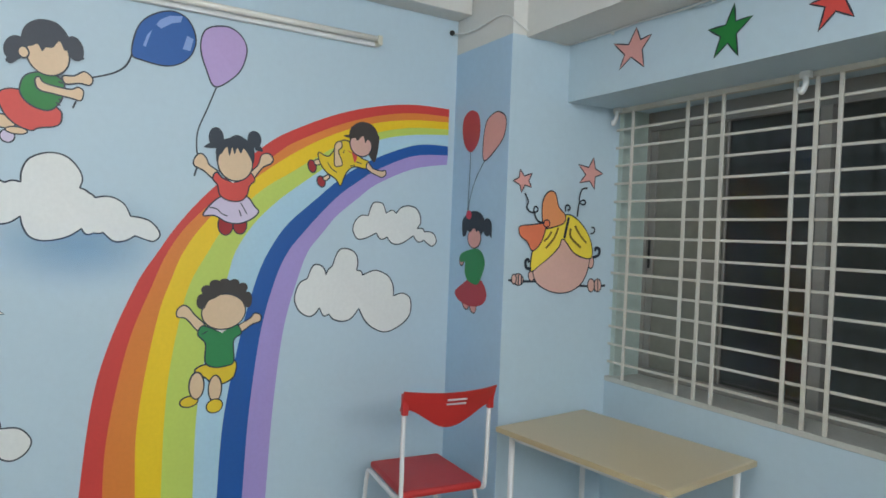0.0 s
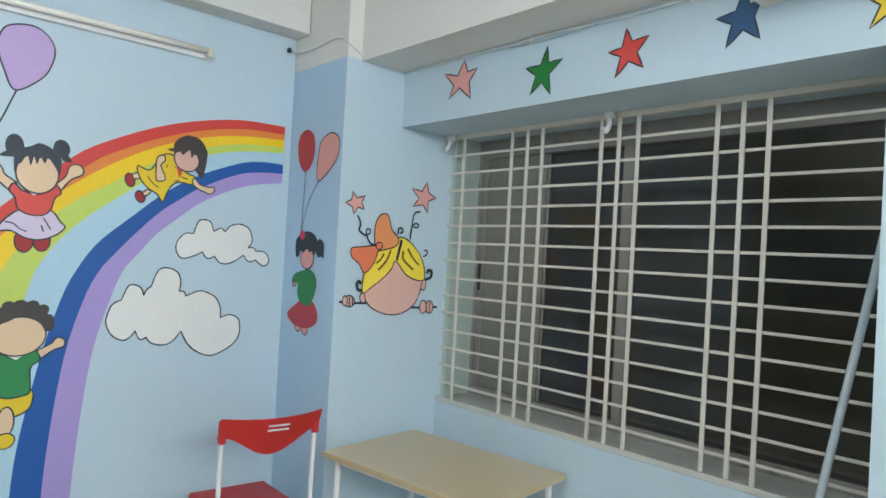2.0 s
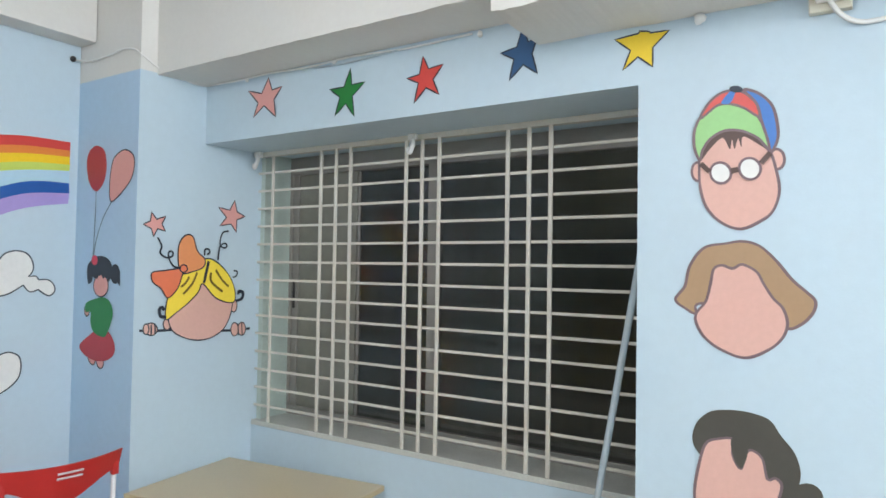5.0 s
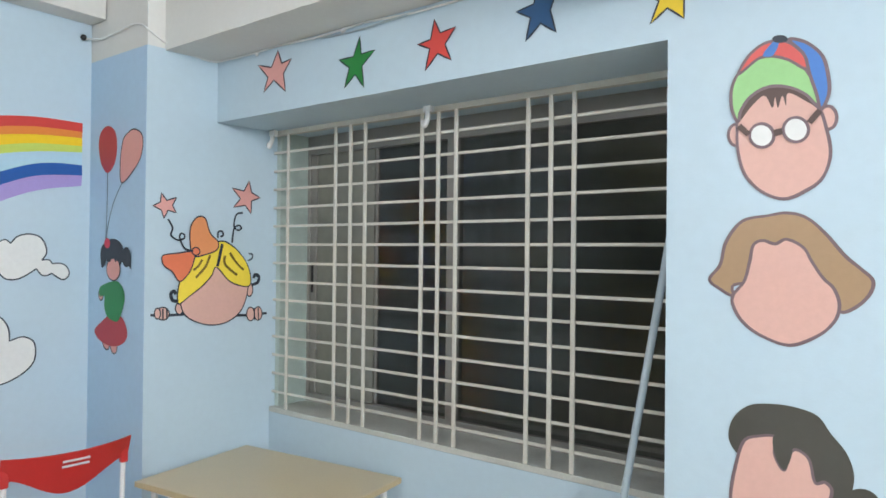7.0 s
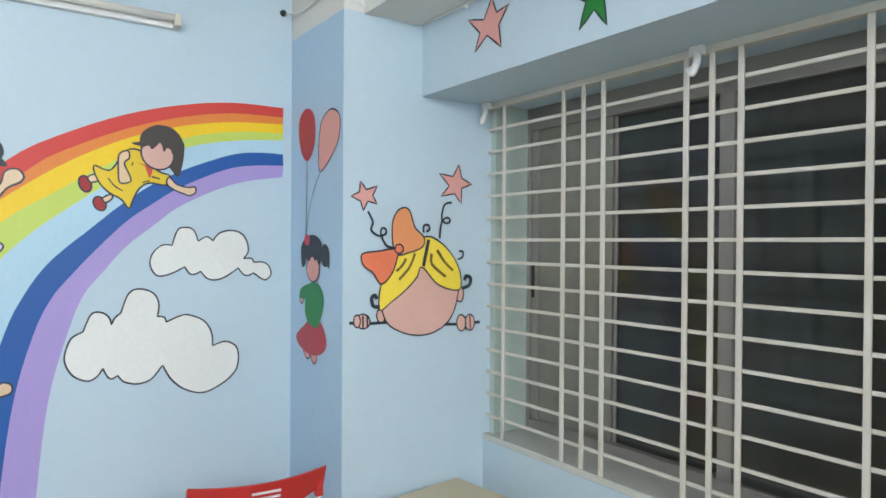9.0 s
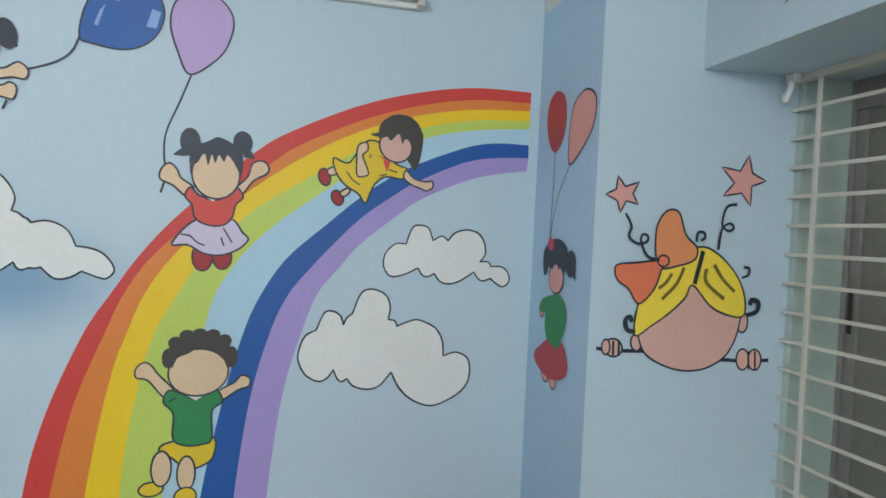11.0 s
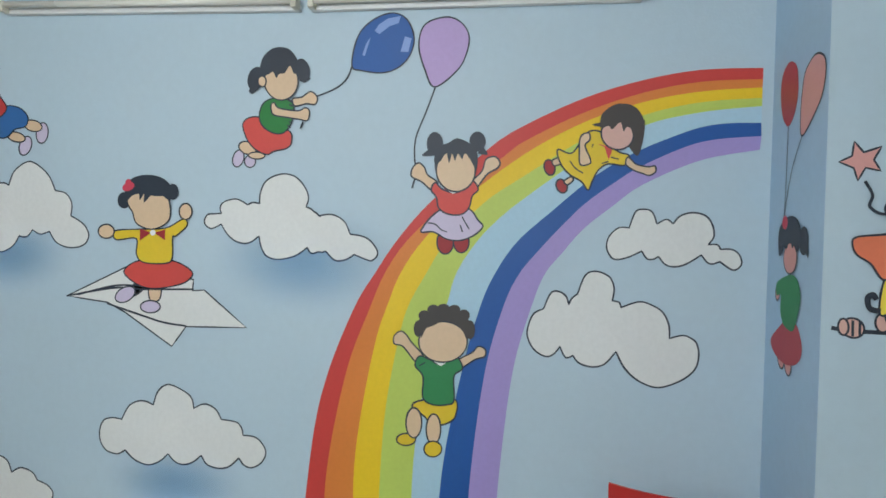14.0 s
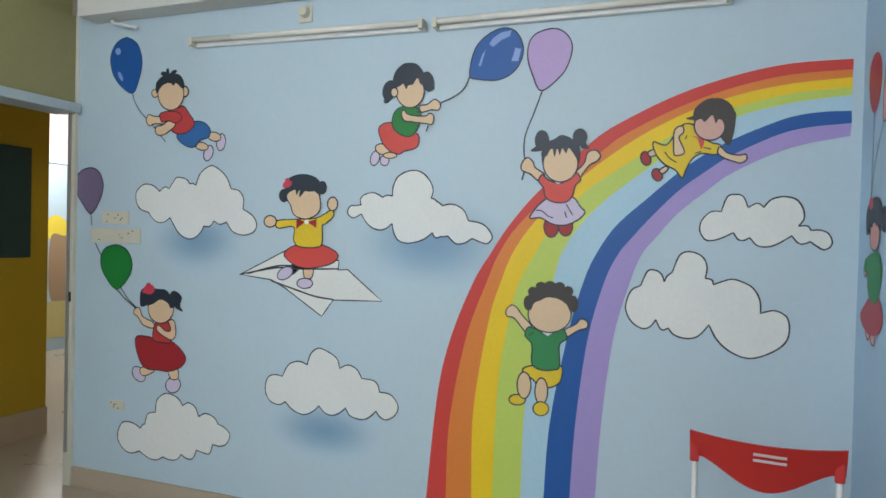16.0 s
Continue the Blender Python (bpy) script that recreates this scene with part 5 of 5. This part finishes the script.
p = Painting("painted_star", "N", 0.949, 2.441, 1.02, 0.99, "dusty pink painted star over the window", "star", "painted stars over the window")
p.poly("duskpink", (1.9, 9), (4.4, 3), (10.5, 3.9), (5.6, -1.6), (7, -9.6), (-0.6, -3.6), (-7.3, -8.1), (-4.5, -1.8), (-11.3, 4.7), (-2.3, 2.3))

p = Painting("painted_star", "N", 1.440, 2.391, 1.01, 0.98, "green painted star over the window", "star", "painted stars over the window")
p.poly("green", (1.5, 11), (2.3, 4), (9.4, 4.3), (2.8, -0.9), (3.9, -9.6), (-0.8, -3.7), (-6.5, -8.2), (-4, -0.5), (-9.7, 3.6), (-1.9, 3.6))

p = Painting("painted_star", "N", 1.829, 2.397, 1, 0.97, "red painted star over the window", "star", "painted stars over the window")
p.poly("redorange", (-1, 9.7), (1.7, 4.3), (8.3, 5.1), (3.8, -0.3), (6.6, -6.5), (0.6, -3.1), (-4.9, -8.5), (-3, -0.7), (-8.5, 1.9), (-2.6, 2.7))

p = Painting("painted_star", "N", 2.236, 2.432, 0.985, 0.965, "dark blue painted star cut by the boxed beam", "star", "painted stars over the window")
p.poly("starblue", (0.5, 9.9), (2.6, 4), (6.1, 4.6), (4.2, -0.6), (6.3, -8.1), (0.8, -4.1), (-4.6, -9), (-2.9, -1.5), (-8.4, 1.6), (-1.8, 2.8))

p = Painting("painted_star", "N", 2.650, 2.378, 0.96, 0.94, "yellow painted star with its top cut by the beam", "star", "painted stars over the window")
p.poly("yellow", (-8.5, 4.8), (-0.6, 5.5), (-0.2, 6.2), (2.8, 5.6), (3.3, 5), (9.3, 4.8), (4.1, 0), (4.1, -6.5), (-0.7, -2.4), (-5.7, -6.2), (-3.2, 0.2))

p = Painting("painted_figure", "N", 2.933, 2.010, 0.98, 0.985, "painted cartoon head shape with a striped cap and round glasses", "painting", "painted children")
p.pen, p.edge = 0.8, "penbrown"
p.oval("skinpink", -10.9, -3, 2.9, 1.9, -84)
p.oval("skinpink", 10.6, -0.8, 2.9, 1.9, -84)
p.blob("skinpink", (-10.1, 2.6), (-4.7, 7.1), (1.8, 7.7), (8.1, 2.6), (10.4, -3.9), (11.2, -10.2), (9.5, -15.7), (5.9, -18.7), (0.9, -20.6), (-4.4, -18.5), (-8.5, -13.9), (-10.3, -7.8), (-10.6, -1.8))
p.blob("hairbrown", (-10.1, 0.4), (-9.5, 4.7), (-6.8, 8.1), (-2.1, 9.5), (3.1, 8.5), (8.1, 4), (9.1, 1.1), (6.9, 3), (1.8, 6.5), (1.2, 3.4), (0.3, 6), (-0.7, 3), (-1.4, 5.9), (-2, 3.1), (-4, 6.6), (-7.4, 3.8), line=False)
p.blob("capgreen", (-10.4, 0.4), (-12, 4.3), (-12, 9.6), (-10, 13.8), (-5.5, 16.5), (-0.2, 16.2), (4.3, 13.4), (6.8, 9.8), (8.1, 5.4), (8.7, 1.8), (5.6, 5.7), (1.2, 8.2), (-3.4, 8.7), (-7.4, 6.7), (-9.7, 3.3))
p.blob("capred", (-10.3, 13.1), (-8.2, 17.2), (-4.9, 19.9), (-1.6, 20.5), (1.7, 19.6), (4.9, 16.5), (5.9, 12), (1.7, 15), (-2.2, 16.6), (-5.5, 16.5))
p.blob("capblue", (1.7, 20.2), (5.5, 18.9), (9.2, 15), (10.6, 9.9), (10.8, 5), (9.1, 1.5), (8.1, 5.4), (6.6, 10.5), (5.3, 15.7))
p.blob("capblue", (-4.4, 17.2), (-2, 20.2), (-0.5, 20), (-1.9, 16.8), line=False)
p.oval("ink", -0.3, 20.7, 1.9, 1, -15, line=False)
p.oval("paper", -4.5, -3.8, 3.2, 2.8, -60)
p.oval("paper", 3.5, -3.1, 3.2, 2.8, -65)
p.stroke("hairbrown", 1.1, (-1.6, -3.5), (0.4, -3.1))
p.stroke("hairbrown", 1.1, (-10.1, -0.7), (-7.6, -3.3))
p.stroke("hairbrown", 1.1, (6.5, -1.7), (8.9, 1.1))

p = Painting("painted_figure", "N", 2.949, 1.607, 0.98, 0.98, "painted cartoon head shape with long light brown hair", "painting", "painted children")
p.pen, p.edge = 0.8, "penbrown"
p.blob("lightbrown", (-4.5, 16.2), (-0.2, 16.8), (4.3, 15.5), (8.6, 11.4), (12.8, 5.9), (16.3, 2.6), (18.6, 0), (18, -3.3), (15.2, -6.6), (11.7, -7.9), (9.3, -3.1), (-11.3, -1.8), (-13, -5), (-16.2, -3.5), (-19.1, -0.9), (-16.3, 3.2), (-14.9, 9.3), (-10.8, 14.9))
p.blob("skinpink", (-2.8, 8.8), (-0.1, 10), (3.7, 7.9), (5.6, 4.4), (8.1, 0.3), (10.5, -2.3), (11.7, -6.4), (10.6, -10.5), (7, -14.3), (0.8, -17.2), (-5.7, -15.4), (-10.4, -12.1), (-12.9, -7.9), (-12.9, -4.9), (-10.2, -1.1), (-8.9, 4.1), (-8, 8.5), (-5.7, 9.7))

p = Painting("painted_figure", "N", 2.953, 1.023, 1, 1.01, "painted cartoon head shape with black hair and a bun", "painting", "painted children")
p.pen, p.edge = 0.8, "penbrown"
p.oval("hairgrey", 15.5, 4.3, 4.9, 3.9, 57, line=False)
p.blob("hairgrey", (-13.6, 14.4), (-13.2, 20.4), (-9.5, 24.6), (-4.8, 25.9), (1, 26), (6.5, 24.6), (9.5, 20.6), (12.8, 16.5), (14.3, 11.4), (13.4, 5.9), (10.9, -2.8), (6.2, -6.8), (0, 0), (-7.9, 8.2), line=False)
p.blob("skinpink", (-11.7, 11.1), (-10, 15.8), (-6.7, 17.4), (-2.8, 17.8), (-3, 13.5), (-0.8, 9.9), (0.5, 14.1), (2.1, 15.5), (4.8, 13.6), (6.1, 8.3), (8.2, 8.8), (9.7, 7), (8.5, 2), (5.6, -5.5), (-2.4, -11.2), (-10.4, -9.8), (-12.8, -3.1), (-13.3, 2))
p.blob("hairgrey", (-3.3, 17.7), (-0.2, 18.9), (1.1, 14.9), (-0.6, 10), (-2.7, 12.8), line=False)

p = Painting("painted_shape", "F", -3.232, 1.223, 1, 1, "rounded tan and yellow painted shape in the far room", "painting")
p.pen, p.edge = 0.8, "penbrown"
p.blob("hairyellow", (14, 42.3), (-0.1, 48.3), (-16.3, 34.3), (-16.2, 14.1), (14.1, 19.9), line=False)
p.blob("lightbrown", (11, 17.8), (-6.4, 22.7), (-19.5, 14), (-19.4, -58.8), (9.7, -56.2), line=False)
p.blob("lightbrown", (8, -6.9), (-4.8, -0.1), (-19.5, -11.4), (-19.4, -44.2), (1.8, -42.7), line=False)
p.done()
